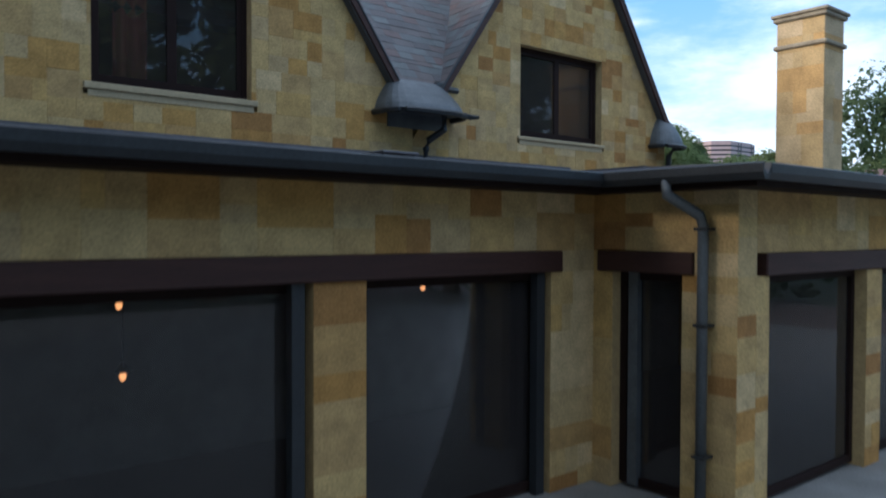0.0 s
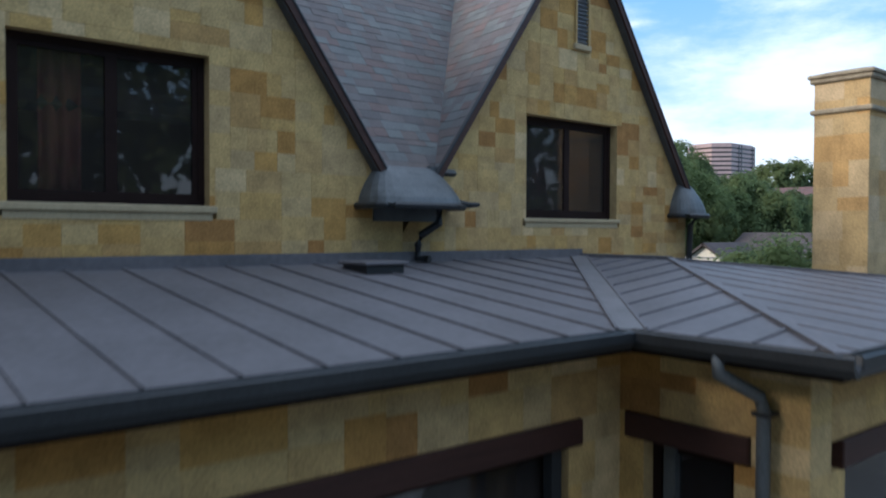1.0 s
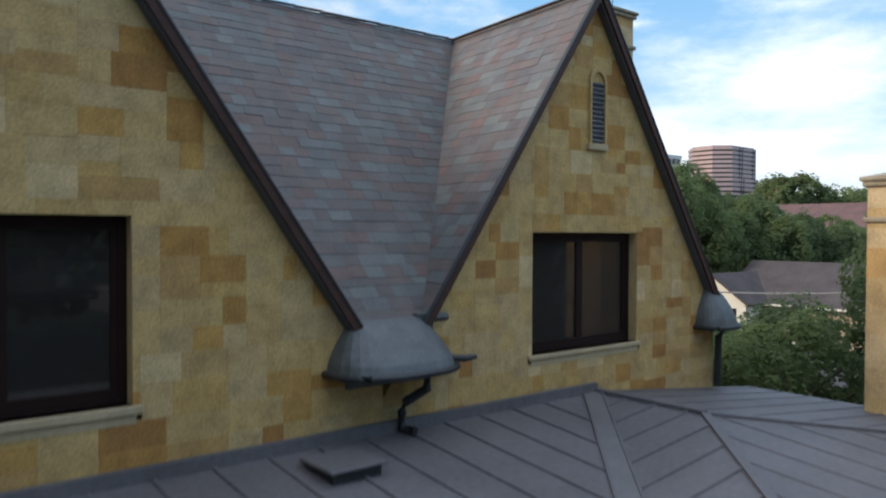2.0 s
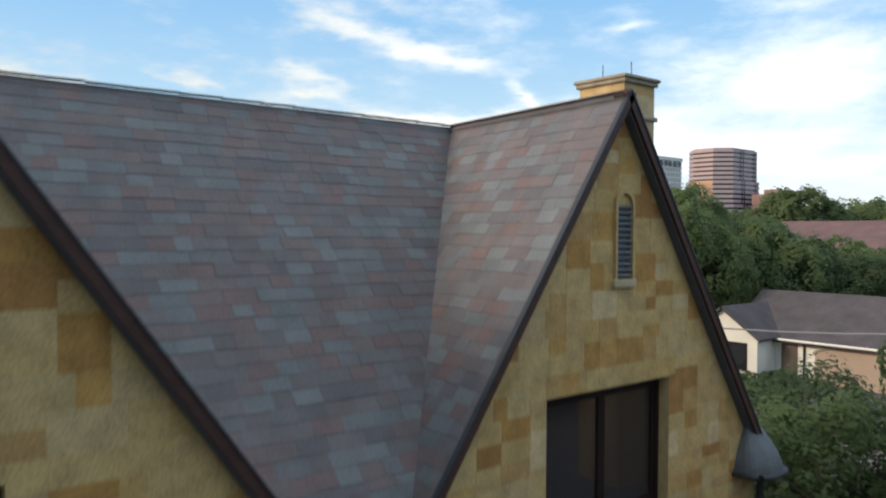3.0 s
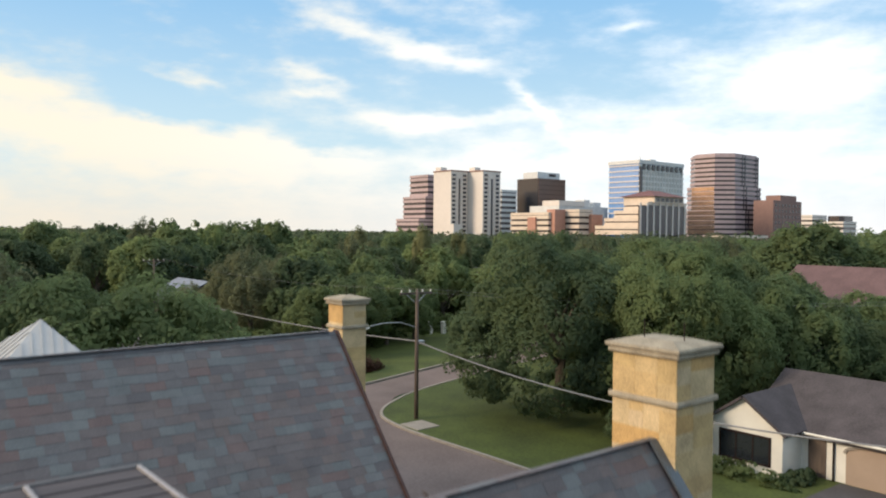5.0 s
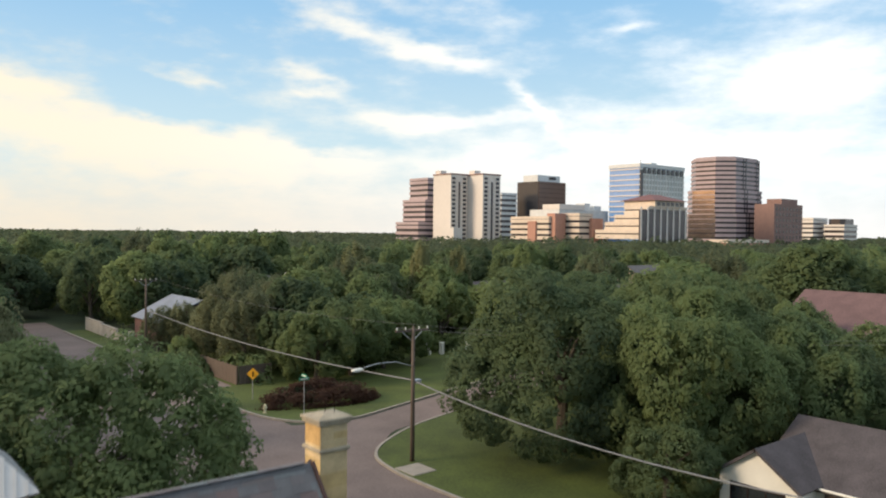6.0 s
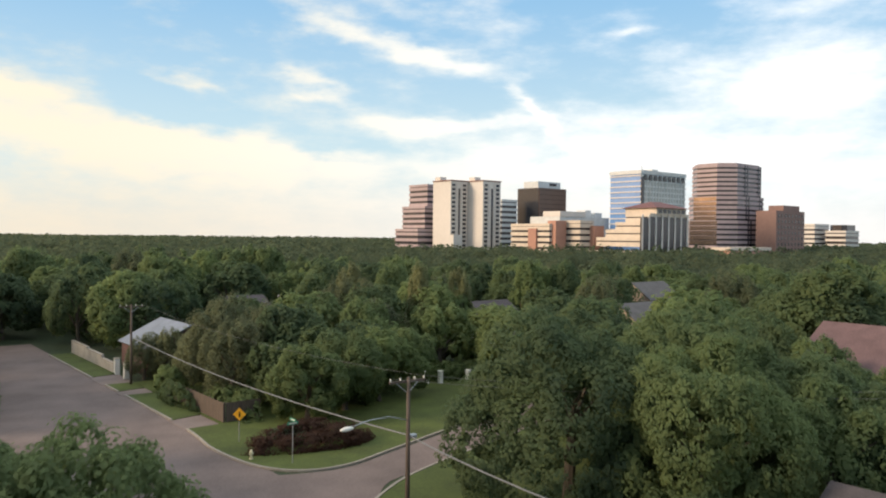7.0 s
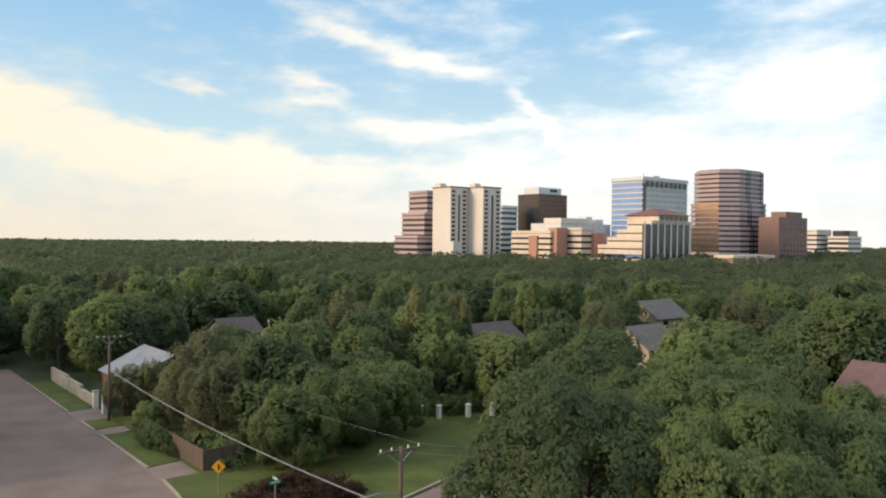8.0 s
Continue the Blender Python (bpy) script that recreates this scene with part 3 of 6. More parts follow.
def louvre(w):
    u0, u1, v0, v1 = w
    c, r = (u0 + u1) / 2, (u1 - u0) / 2
    out = bmesh.new()
    n = 10
    arc = [(c + r * math.cos(math.pi * i / n), v1 - r * 0.2 + r * 1.2 * math.sin(math.pi * i / n)) for i in range(n + 1)]
    ring = [(u1, v0)] + arc + [(u0, v0)]
    outer = [(c + (u - c) * 1.22, (v - v0) * 1.06 + v0) for u, v in ring]
    for i in range(len(ring) - 1):
        q = [(ring[i][0], FY - 0.045, ring[i][1]), (outer[i][0], FY - 0.045, outer[i][1]), (outer[i + 1][0], FY - 0.045, outer[i + 1][1]), (ring[i + 1][0], FY - 0.045, ring[i + 1][1])]
        slab(out, q, 0, along=(0, 0.06, 0))
    lv = part("louvre_surround", out, M_MORTAR, house, "arched sandstone surround")
    part("backing", slab(bmesh.new(), [(u, FY + 0.06, v) for u, v in ring], 0, along=(0, 0.03, 0)), M_LOUVRE, lv)
    k = 13
    for i in range(k):
        z = v0 + (v1 - v0) * (i + 0.5) / k
        part("slat", barred((u0, FY - 0.0, z), (u1, FY - 0.0, z), 0.07, 0.012, up=(0, 0.7, 1)), M_LOUVRE, lv)
    part("louvre_sill", boxed(u0 - 0.06, u1 + 0.06, FY - 0.06, FY + 0.05, v0 - 0.09, v0, bevel=0.01), M_TRIM, lv)


louvre(LV2)

# ---- roofs of the main block ----
ROOF_Y = FY + 0.33
ROOF_Z = EAVE_Z + SLOPE * (ROOF_Y - 8.95)
up_m = Vector((0, 1, SLOPE)).normalized()
run_m = math.hypot(RIDGE_Y - 8.95, RIDGE_Z - EAVE_Z)
main_roof = part("roof", slab(bmesh.new(), [(-3.2, ROOF_Y, ROOF_Z - 0.03), (5.72, ROOF_Y, ROOF_Z - 0.03), (5.72, 8.95, EAVE_Z - 0.03), (7.1, 8.95, EAVE_Z - 0.03), (7.1, ROOF_Y, ROOF_Z - 0.03), (12.7, ROOF_Y, ROOF_Z - 0.03), (12.7, STEP_Y, STEP_Z - 0.03), (13.75, STEP_Y, STEP_Z - 0.03), (13.75, RIDGE_Y, RIDGE_Z - 0.03), (-3.2, RIDGE_Y, RIDGE_Z - 0.03)], 0.12), M_UNDER, house)
skip = (ROOF_Y - 8.95) / (RIDGE_Y - 8.95) * run_m
slates(main_roof, (-3.2, ROOF_Y, ROOF_Z - 0.03), (1, 0, 0), up_m, 15.9, run_m - skip, seed=4, limit=300, near=(10.2, 3.0), step=0.165, widths=(0.18, 0.40))
slates(main_roof, (5.72, 8.95, EAVE_Z - 0.03), (1, 0, 0), up_m, 1.38, skip, seed=14, step=0.165)
slates(main_roof, (12.7, STEP_Y, STEP_Z - 0.03), (1, 0, 0), up_m, 1.05, math.hypot(RIDGE_Y - STEP_Y, RIDGE_Z - STEP_Z), seed=15, step=0.165, widths=(0.18, 0.40))
back_roof = part("roof", slab(bmesh.new(), [(13.75, RIDGE_Y, RIDGE_Z - 0.05), (13.75, 15.8, 5.2), (8.25, 15.8, 5.2), (8.25, RIDGE_Y, RIDGE_Z - 0.05)][::-1], 0.1), M_UNDER, house)
slates(back_roof, (13.75, 15.8, 5.2), (-1, 0, 0), Vector((0, RIDGE_Y - 15.8, RIDGE_Z - 5.25)), 5.5, math.hypot(3.4, 4.15), seed=5, step=0.18)
x = -3.2
rr = random.Random(2)
while x < 13.7:
    w = rr.uniform(0.4, 0.55)
    part("ridge_tile", barred((x, RIDGE_Y, RIDGE_Z - 0.005), (min(x + w - 0.008, 13.75), RIDGE_Y, RIDGE_Z + rr.uniform(-0.005, 0.005)), 0.10, 0.012), M_SLATE, house)
    x += w
part("verge_flashing", barred((13.70, RIDGE_Y - 0.05, RIDGE_Z + 0.0), (13.70, STEP_Y, STEP_Z + 0.05), 0.2, 0.03, up=(0, -SLOPE, 1)), M_LEAD, house, "grey lead flashing along the verge")
M_PALE = material("pale_metal_roof", [(0.42, 0.42, 0.41)], 0.5, metal=0.2, scale=1.5, vary=0.1, bump=0.03)
M_DECK = material("dark_deck_metal", [(0.075, 0.064, 0.066)], 0.75, scale=1.5, vary=0.3, fine=9, bump=0.05, stretch=(0.3, 4, 1))
# flat metal deck behind the ridge
deck = part("metal_deck", boxed(-3.2, 8.24, RIDGE_Y + 0.08, 15.95, 9.08, 9.18), M_DECK, house, "dark flat metal roof deck")
M_BATTEN = material("dull_batten_metal", [(0.30, 0.28, 0.275)], 0.6, metal=0.1, scale=1.5, vary=0.2, bump=0.03)
for i in range(9):
    sx0 = 8.2 - i * 1.25
    part("seam", boxed(sx0 - 0.03, sx0 + 0.03, RIDGE_Y + 0.1, 15.95, 9.18, 9.215, bevel=0.008), M_BATTEN, deck, "pale batten seam")
for i in range(8):
    ry0 = RIDGE_Y + 0.62 + i * 0.36
    part("rib", boxed(-3.2, 8.2, ry0, ry0 + 0.06, 9.18, 9.195), M_DECK, deck)
part("ridge_flashing", boxed(-3.2, 8.2, RIDGE_Y + 0.1, RIDGE_Y + 0.42, 9.182, 9.2), M_FLASH, deck, "blue-grey metal flashing strip")
part("deck_edge", boxed(-3.2, 8.24, 15.95, 16.05, 5.2, 9.2), M_UNDER, house)

# roof of the right gable: the ridge runs back to the main ridge
VT = Vector((10.05, RIDGE_Y, RIDGE_Z))


def gable_roof(g, back, y0, seed, limit, near):
    for side in (0, 1):
        foot = Vector((g["l"] if side == 0 else g["r"], y0, g["z"]))
        peak = Vector((g["p"], y0, g["top"]))
        foot_b = Vector((foot.x + (back.x - g["p"]) * 1.0, back.y, g["z"]))
        pts = [foot, peak, back, foot_b] if side == 0 else [foot, foot_b, back, peak]
        bm = bmesh.new()
        slab(bm, [tuple(p + Vector((0, 0, -0.03))) for p in pts][::-1], 0.1)
        roof = part("roof", bm, M_UNDER, house)
        if side == 0:
            o, al, up = foot_b + Vector((0, 0, -0.02)), foot - foot_b, peak - foot
        else:
            o, al, up = foot + Vector((0, 0, -0.02)), foot_b - foot, peak - foot
        ln, ht = al.length, up.length
        # the ridge skews a little, so cut the courses along it
        up2 = (up - al.normalized() * up.dot(al.normalized()))
        lean_u = up.dot(al.normalized())
        o = o - al.normalized() * abs(lean_u)
        if side == 0:
            cuts = [(1, -lean_u / up2.length, ln + abs(lean_u))]
        else:
            cuts = [(-1, lean_u / up2.length, -abs(lean_u))]
        slates(roof, o, al, up2, ln + abs(lean_u), up2.length, cuts, seed=seed + side, limit=limit if side == 0 else 0, near=near, step=0.165, widths=(0.18, 0.38))
    a, b = Vector((g["p"], y0, g["top"])), Vector(back)
    k = int((b - a).length / 0.42)
    for i in range(k):
        part("ridge_tile", barred(a.lerp(b, i / k), a.lerp(b, (i + 0.99) / k), 0.10, 0.014), M_SLATE, house)


gable_roof(RG, VT, 8.87, 21, 300, (2.0, 3.0))
gable_roof(LG, Vector((2.75, RIDGE_Y, 9.42)), 8.87, 31, 0, (1.5, 2.0))


def bargeboard(g, side):
    foot = Vector((g["l"] if side == 0 else g["r"], 8.87, g["z"]))
    peak = Vector((g["p"], 8.87, g["top"]))
    d = (peak - foot).normalized()
    nrm = Vector((-d.z, 0, d.x)) if side == 0 else Vector((d.z, 0, -d.x))
    if nrm.z < 0:
        nrm = -nrm
    bm = bmesh.new()
    bar(bm, foot - nrm * 0.055 - d * 0.05, peak - nrm * 0.055 + d * 0.01, 0.07, 0.085, up=nrm)
    bb = part("bargeboard", bm, M_BARGE, house, "dark stained timber bargeboard")
    part("edge_strip", barred(foot - nrm * 0.002 - d * 0.05 + Vector((0, -0.015, 0)), peak - nrm * 0.002 + Vector((0, -0.015, 0)), 0.06, 0.022, up=nrm), M_GUTTER, bb)
    part("soffit_board", barred(foot - nrm * 0.085 + Vector((0, 0.09, 0)), peak - nrm * 0.085 + Vector((0, 0.09, 0)), 0.14, 0.025, up=nrm), M_BARGE, bb)


for g in (LG, RG):
    for side in (0, 1):
        bargeboard(g, side)


# ---- lead skirts with rainwater pipes ----
def lead_skirt(cx, half_w, y, z0, z1, top_w, deep=0.52):
    """A bell-shaped lead skirt that sheds the valley's water into a rim."""
    bm = bmesh.new()
    rings = []
    n = 14
    steps = 7
    for i in range(steps):
        f = i / (steps - 1)
        w = top_w + (half_w - top_w) * (1 - f ** 1.5) ** 0.9
        dpt = 0.10 + deep * (1 - f ** 1.4) ** 0.9
        z = z0 + (z1 - z0) * f
        ring = []
        for k in range(n + 1):
            a = math.pi * k / n
            ring.append(bm.verts.new((cx - w * math.copysign(abs(math.cos(a)) ** 0.7, math.cos(a)), y - dpt * math.sin(a) ** 0.6, z)))
        rings.append(ring)
    for a, b in zip(rings, rings[1:]):
        for k in range(n):
            bm.faces.new((a[k], a[k + 1], b[k + 1], b[k]))
    bm.faces.new(rings[-1])
    bm.faces.new(rings[0][::-1])
    bmesh.ops.recalc_face_normals(bm, faces=bm.faces[:])
    skirt = part("rain_skirt", bm, M_LEAD, house, "bell-shaped grey lead rainwater skirt", smooth=False)
    rim = bmesh.new()
    lo = []
    for k in range(n + 1):
        a = math.pi * k / n
        lo.append((cx - (half_w + 0.02) * math.copysign(abs(math.cos(a)) ** 0.7, math.cos(a)), y - (deep + 0.12) * math.sin(a) ** 0.6, z0 - 0.03))
    tube(rim, lo, 0.045, 6)
    part("rim", rim, M_GUTTER, skirt)
    return skirt


part("valley_apron", boxed(6.6, 6.82, 8.9, FY + 0.36, 4.9, 5.15), M_LEAD, house)
part("valley_apron", boxed(5.72, 6.85, FY - 0.03, FY + 0.33, 4.4, 5.05), M_LEAD, house)
sk = lead_skirt(6.22, 0.73, FY, 4.62, 5.12, 0.44)
part("spout", tubed([(6.85, FY - 0.3, 4.66), (7.1, FY - 0.32, 4.63), (7.26, FY - 0.33, 4.64)], [0.05, 0.045, 0.03], 6), M_GUTTER, sk)
part("downpipe", tubed([(6.5, FY - 0.4, 4.62), (6.5, FY - 0.4, 4.38), (6.36, FY - 0.2, 4.22), (6.36, FY - 0.13, 4.1), (6.36, FY - 0.13, 3.92), (6.42, FY - 0.3, 3.9)], 0.055, 8), M_GUTTER, sk)
sk2 = lead_skirt(12.62, 0.40, FY, 4.60, 5.15, 0.16, deep=0.30)
part("downpipe", tubed([(12.72, FY - 0.3, 4.6), (12.72, FY - 0.12, 4.4), (12.72, FY - 0.10, 3.6)], 0.055, 8), M_GUTTER, sk2)

# ---- sunroom: low stone wing with a hipped metal roof ----
sunroom = thing("sunroom", "low sandstone sunroom with large windows and hipped zinc roof", "building", (3, 6, 0))
SY, SX, SF = 5.23, 5.93, 3.47     # front face, return face, forward face
TOP = 3.27


def pier(x0, x1, y0, y1, z0, z1, faces, seed):
    w = part("wall", boxed(x0, x1, y0, y1, z0, z1), M_MORTAR, sunroom)
    if "f" in faces:
        stonework(w, Matrix.Translation((0, y0, 0)), x0, x1, z0, z1, seed=seed)
    if "l" in faces:
        stonework(w, Matrix.Translation((x0, y0, 0)) @ Matrix.Rotation(-math.pi / 2, 4, "Z") @ Matrix.Translation((-(y1 - y0), 0, 0)), 0, y1 - y0, z0, z1, seed=seed + 50)
    return w


pier(-0.75, -0.15, SY, SY + 0.35, 0, 2.4, "f", 1)
pier(2.31, 2.84, SY, SY + 0.35, 0, 2.4, "f", 2)
pier(5.22, SX, SY, SY + 0.35, 0, 2.4, "f", 3)
pier(-6.0, SX, SY, SY + 0.35, 2.63, TOP, "f", 4)
pier(5.37, SX, SY, SY + 0.35, 2.4, 2.63, "f", 5)
pier(-6.0, -0.75, SY, SY + 0.35, 0, 2.63, "f", 6)
pier(SX, SX + 0.35, 4.96, SY, 0, 2.4, "l", 7)
pier(SX, SX + 0.35, SF, 4.08, 0, 2.4, "lf", 8)
pier(SX, SX + 0.35, SF, SY, 2.63, TOP, "lf", 9)
pier(SX, SX + 0.35, 5.15, SY, 2.4, 2.63, "l", 10)
pier(SX, SX + 0.35, SF, 3.94, 2.4, 2.63, "lf", 11)
pier(SX + 0.35, 6.53, SF, SF + 0.35, 0, 2.4, "f", 12)
pier(8.87, 9.30, SF, SF + 0.35, 0, 2.4, "f", 13)
pier(11.6, 13.5, SF, SF + 0.35, 0, 2.4, "f", 14)
pier(SX + 0.35, 13.5, SF, SF + 0.35, 2.63, TOP, "f", 15)
part("wall", boxed(13.15, 13.5, SF + 0.35, FY, 0, TOP), M_MORTAR, sunroom)
part("wall", boxed(-6.3, -6.0, SY, FY, 0, TOP), M_MORTAR, sunroom)
part("lintel", boxed(-0.9, 5.37, SY - 0.045, SY + 0.3, 2.40, 2.63, bevel=0.012), M_LINTEL, sunroom, "red-brown timber lintel")
part("lintel", boxed(SX - 0.045, SX + 0.3, 3.94, 5.15, 2.40, 2.63, bevel=0.012), M_LINTEL, sunroom, "red-brown timber lintel")
part("lintel", boxed(6.41, 13.2, SF - 0.045, SF + 0.3, 2.40, 2.63, bevel=0.012), M_LINTEL, sunroom, "red-brown timber lintel")
for b in ((-6, SX + 0.2, SY + 0.2), (SX + 0.2, 13.2, SF + 0.2)):
    part("floor_slab", boxed(b[0], b[1], b[2], FY, -0.3, 0.04), M_FLOOR, sunroom)
for b in ((-6, SX + 0.3, SY + 0.3), (SX + 0.3, 13.2, SF + 0.3)):
    part("ceiling_board", boxed(b[0], b[1], b[2], FY - 0.02, 2.95, 3.05), M_PLASTER, sunroom)
part("back_wall", boxed(-6, 13.15, FY - 0.12, FY - 0.01, 0.04, 2.95), M_PLASTER, sunroom)


def screen(a0, a1, z1, axis, face, leaves, slim=0.09):
    """Dark-framed glazing in an opening of the sunroom, along x or along y."""
    def bx(u0, u1, v0, v1, d0, d1):
        return (u0, u1, face + d0, face + d1, v0, v1) if axis == "x" else (face + d0, face + d1, u0, u1, v0, v1)
    bm = bmesh.new()
    ring(bm, a0, a1, 0.04, z1, slim, lambda u, v, d: (u, face + 0.14 + d, v) if axis == "x" else (face + 0.14 + d, u, v), 0.08)
    fr = part("window", bm, M_DARK, sunroom, "large dark-framed window")
    step = (a1 - a0 - 2 * slim) / leaves
    for i in range(leaves):
        u = a0 + slim + i * step
        p = part("pane", boxed(*bx(u + 0.03, u + step - 0.03, 0.14, z1 - slim, 0.17, 0.178)), M_GLASS, fr)
        p.visible_shadow = False
        if i:
            part("mullion", boxed(*bx(u - 0.03, u + 0.03, 0.14, z1 - slim, 0.15, 0.21)), M_DARK, fr)
    return fr


screen(-0.15, 2.31, 2.4, "x", SY, 1)
screen(2.84, 5.22, 2.4, "x", SY, 1)
screen(6.53, 8.87, 2.4, "x", SF, 1)
screen(9.30, 11.6, 2.4, "x", SF, 1)
# the return opening: a glazed door, frame post in the middle
screen(4.08, 4.96, 2.4, "y", SX, 1)
part("door_post", boxed(SX + 0.1, SX + 0.2, 4.70, 4.82, 0.04, 2.4), M_LEAD, sunroom)
for px0 in (2.12, 5.03):
    part("screen_post", boxed(px0, px0 + 0.12, SY + 0.02, SY + 0.12, 0.0, 2.4), M_GUTTER, sunroom)

# roof planes
ZE, PITCH, OX, OY, OF, RX = 3.42, 0.11, 5.52, 4.80, 3.07, 13.9
RXM = (OX + RX) / 2
ZR = ZE + PITCH * (RXM - OX)
HIP = (RXM, OF + RXM - OX, ZR)
VAL = (OX + FY - OY, FY, ZE + PITCH * (FY - OY))
FACES = {
    "A": [(-6.4, OY, ZE), (OX, OY, ZE), VAL, (-6.4, FY, VAL[2])],
    "B": [(OX, OY, ZE), (OX, OF, ZE), HIP, (RXM, FY, ZR), VAL],
    "C": [(OX, OF, ZE), (RX, OF, ZE), HIP],
    "D": [(RX, OF, ZE), (RX, FY, ZE), (RXM, FY, ZR), HIP],
}
sun_roof = {}
for k, pts in FACES.items():
    sun_roof[k] = part("roof", slab(bmesh.new(), pts, 0.05), M_ZINC, sunroom, "weathered standing-seam zinc roof")


def seam(a, b, host, w=0.04, h=0.03):
    part("seam", barred(Vector(a) + Vector((0, 0, 0.004)), Vector(b) + Vector((0, 0, 0.004)), w, h), M_ZINC, host)


for i in range(28):
    x = -6.2 + i * 0.55
    if x < VAL[0] - 0.2:
        y0 = OY if x < OX else OY + (x - OX)
        seam((x, y0, ZE + PITCH * (y0 - OY)), (x, FY, VAL[2]), sun_roof["A"])
for i in range(13):
    y = OF + 0.25 + i * 0.46
    if y < FY - 0.1:
        x0 = OX if y < OY else OX + (y - OY)
        x1 = min(RXM, OX + (y - OF))
        seam((x0 + 0.02, y, ZE + PITCH * (x0 - OX)), (x1, y, ZE + PITCH * (x1 - OX)), sun_roof["B"])
        if y > OF + 0.3:
            xr = max(RXM, RX - (y - OF))
            seam((RX, y, ZE), (xr, y, ZE + PITCH * (RX - xr)), sun_roof["D"], 0.03, 0.012)
for i in range(15):
    x = OX + 0.4 + i * 0.55
    if x < RX - 0.2:
        y1 = OF + min(x - OX, RX - x)
        seam((x, OF, ZE), (x, y1, ZE + PITCH * (y1 - OF)), sun_roof["C"], 0.03, 0.012)
hip_a, hip_b = Vector((OX, OF, ZE)), Vector(HIP)
part("hip_cap", barred(hip_a + Vector((0, 0, 0.02)), hip_b + Vector((0, 0, 0.01)), 0.10, 0.035), M_ZINC, sunroom)
part("hip_cap", barred(Vector((RX, OF, ZE + 0.02)), hip_b + Vector((0, 0, 0.01)), 0.10, 0.035), M_ZINC, sunroom)
part("ridge_cap", barred(hip_b + Vector((0, 0, 0.02)), Vector((RXM, FY, ZR + 0.02)), 0.12, 0.05), M_ZINC, sunroom)
va, vb = Vector((OX, OY, ZE)), Vector(VAL)
part("valley_flashing", barred(va + Vector((0, 0, 0.014)), vb + Vector((0, 0, 0.014)), 0.24, 0.025), M_FLASH, sunroom)
for off in (-0.11, 0.11):
    o = Vector((off, -off, 0.03)) * 0.8
    part("valley_rib", barred(va + o, vb + o, 0.03, 0.03), M_ZINC, sunroom)
part("wall_flashing", boxed(-6.0, VAL[0], FY - 0.10, FY - 0.03, VAL[2] - 0.02, VAL[2] + 0.12), M_ZINC, sunroom)

# eaves: soffit, fascia and half-round gutter
part("soffit", slab(bmesh.new(), [(-6.4, OY, TOP), (OX, OY, TOP), (SX, SY, TOP), (-6.4, SY, TOP)], 0.02), M_DARK, sunroom)
part("soffit", slab(bmesh.new(), [(OX, OY, TOP), (OX, OF, TOP), (SX, SF, TOP), (SX, SY, TOP)], 0.02), M_DARK, sunroom)
part("soffit", slab(bmesh.new(), [(OX, OF, TOP), (RX, OF, TOP), (13.5, SF, TOP), (SX, SF, TOP)], 0.02), M_DARK, sunroom)


def gutter(a, b, side):
    a, b, s = Vector(a), Vector(b), Vector(side)
    bm = bmesh.new()
    prof = [(0.0, 0.03), (0.0, -0.06), (0.04, -0.12), (0.10, -0.12), (0.135, -0.06), (0.135, 0.02), (0.115, 0.03), (0.115, -0.04), (0.06, -0.085), (0.015, -0.03)]
    ends = [[bm.verts.new(p + s * u + Vector((0, 0, v))) for u, v in prof] for p in (a, b)]
    n = len(prof)
    for i in range(n):
        bm.faces.new((ends[0][i], ends[0][(i + 1) % n], ends[1][(i + 1) % n], ends[1][i]))
    bm.faces.new(ends[0])
    bm.faces.new(ends[1][::-1])
    bmesh.ops.recalc_face_normals(bm, faces=bm.faces[:])
    return part("gutter", bm, M_GUTTER, sunroom, "dark metal eaves gutter")


gutter((-6.4, OY, ZE), (OX - 0.13, OY, ZE), (0, -1, 0))
gutter((OX, OY, ZE), (OX, OF - 0.13, ZE), (-1, 0, 0))
gutter((OX, OF, ZE), (RX, OF, ZE), (0, -1, 0))
part("fascia", boxed(-6.4, OX, OY - 0.003, OY + 0.03, TOP - 0.02, ZE - 0.05), M_DARK, sunroom)
part("fascia", boxed(OX - 0.003, OX + 0.03, OF, OY, TOP - 0.02, ZE - 0.05), M_DARK, sunroom)
part("fascia", boxed(OX, RX, OF - 0.003, OF + 0.03, TOP - 0.02, ZE - 0.05), M_DARK, sunroom)
dp = part("downpipe", tubed([(OX - 0.07, 3.95, 3.34), (OX - 0.07, 3.95, 3.2), (SX - 0.14, 3.80, 3.0), (SX - 0.11, 3.78, 2.9), (SX - 0.11, 3.78, 0.02)], 0.055, 10), M_LEAD, sunroom, "grey round metal downpipe", smooth=True)
for z in (0.6, 1.9, 2.85):
    part("bracket", boxed(SX - 0.17, SX, 3.71, 3.85, z, z + 0.03), M_GUTTER, dp)
# skylight hatch near the wall
hatch = thing("roof_hatch", "small zinc roof hatch on the sunroom roof", "roof hatch", (5.2, 8.3, 3.9))
part("curb", boxed(5.0, 5.52, 8.05, 8.55, 3.72, 3.88), M_GUTTER, hatch)
part("lid", boxed(4.95, 5.57, 8.0, 8.6, 3.88, 3.92, bevel=0.012), M_ZINC, hatch)

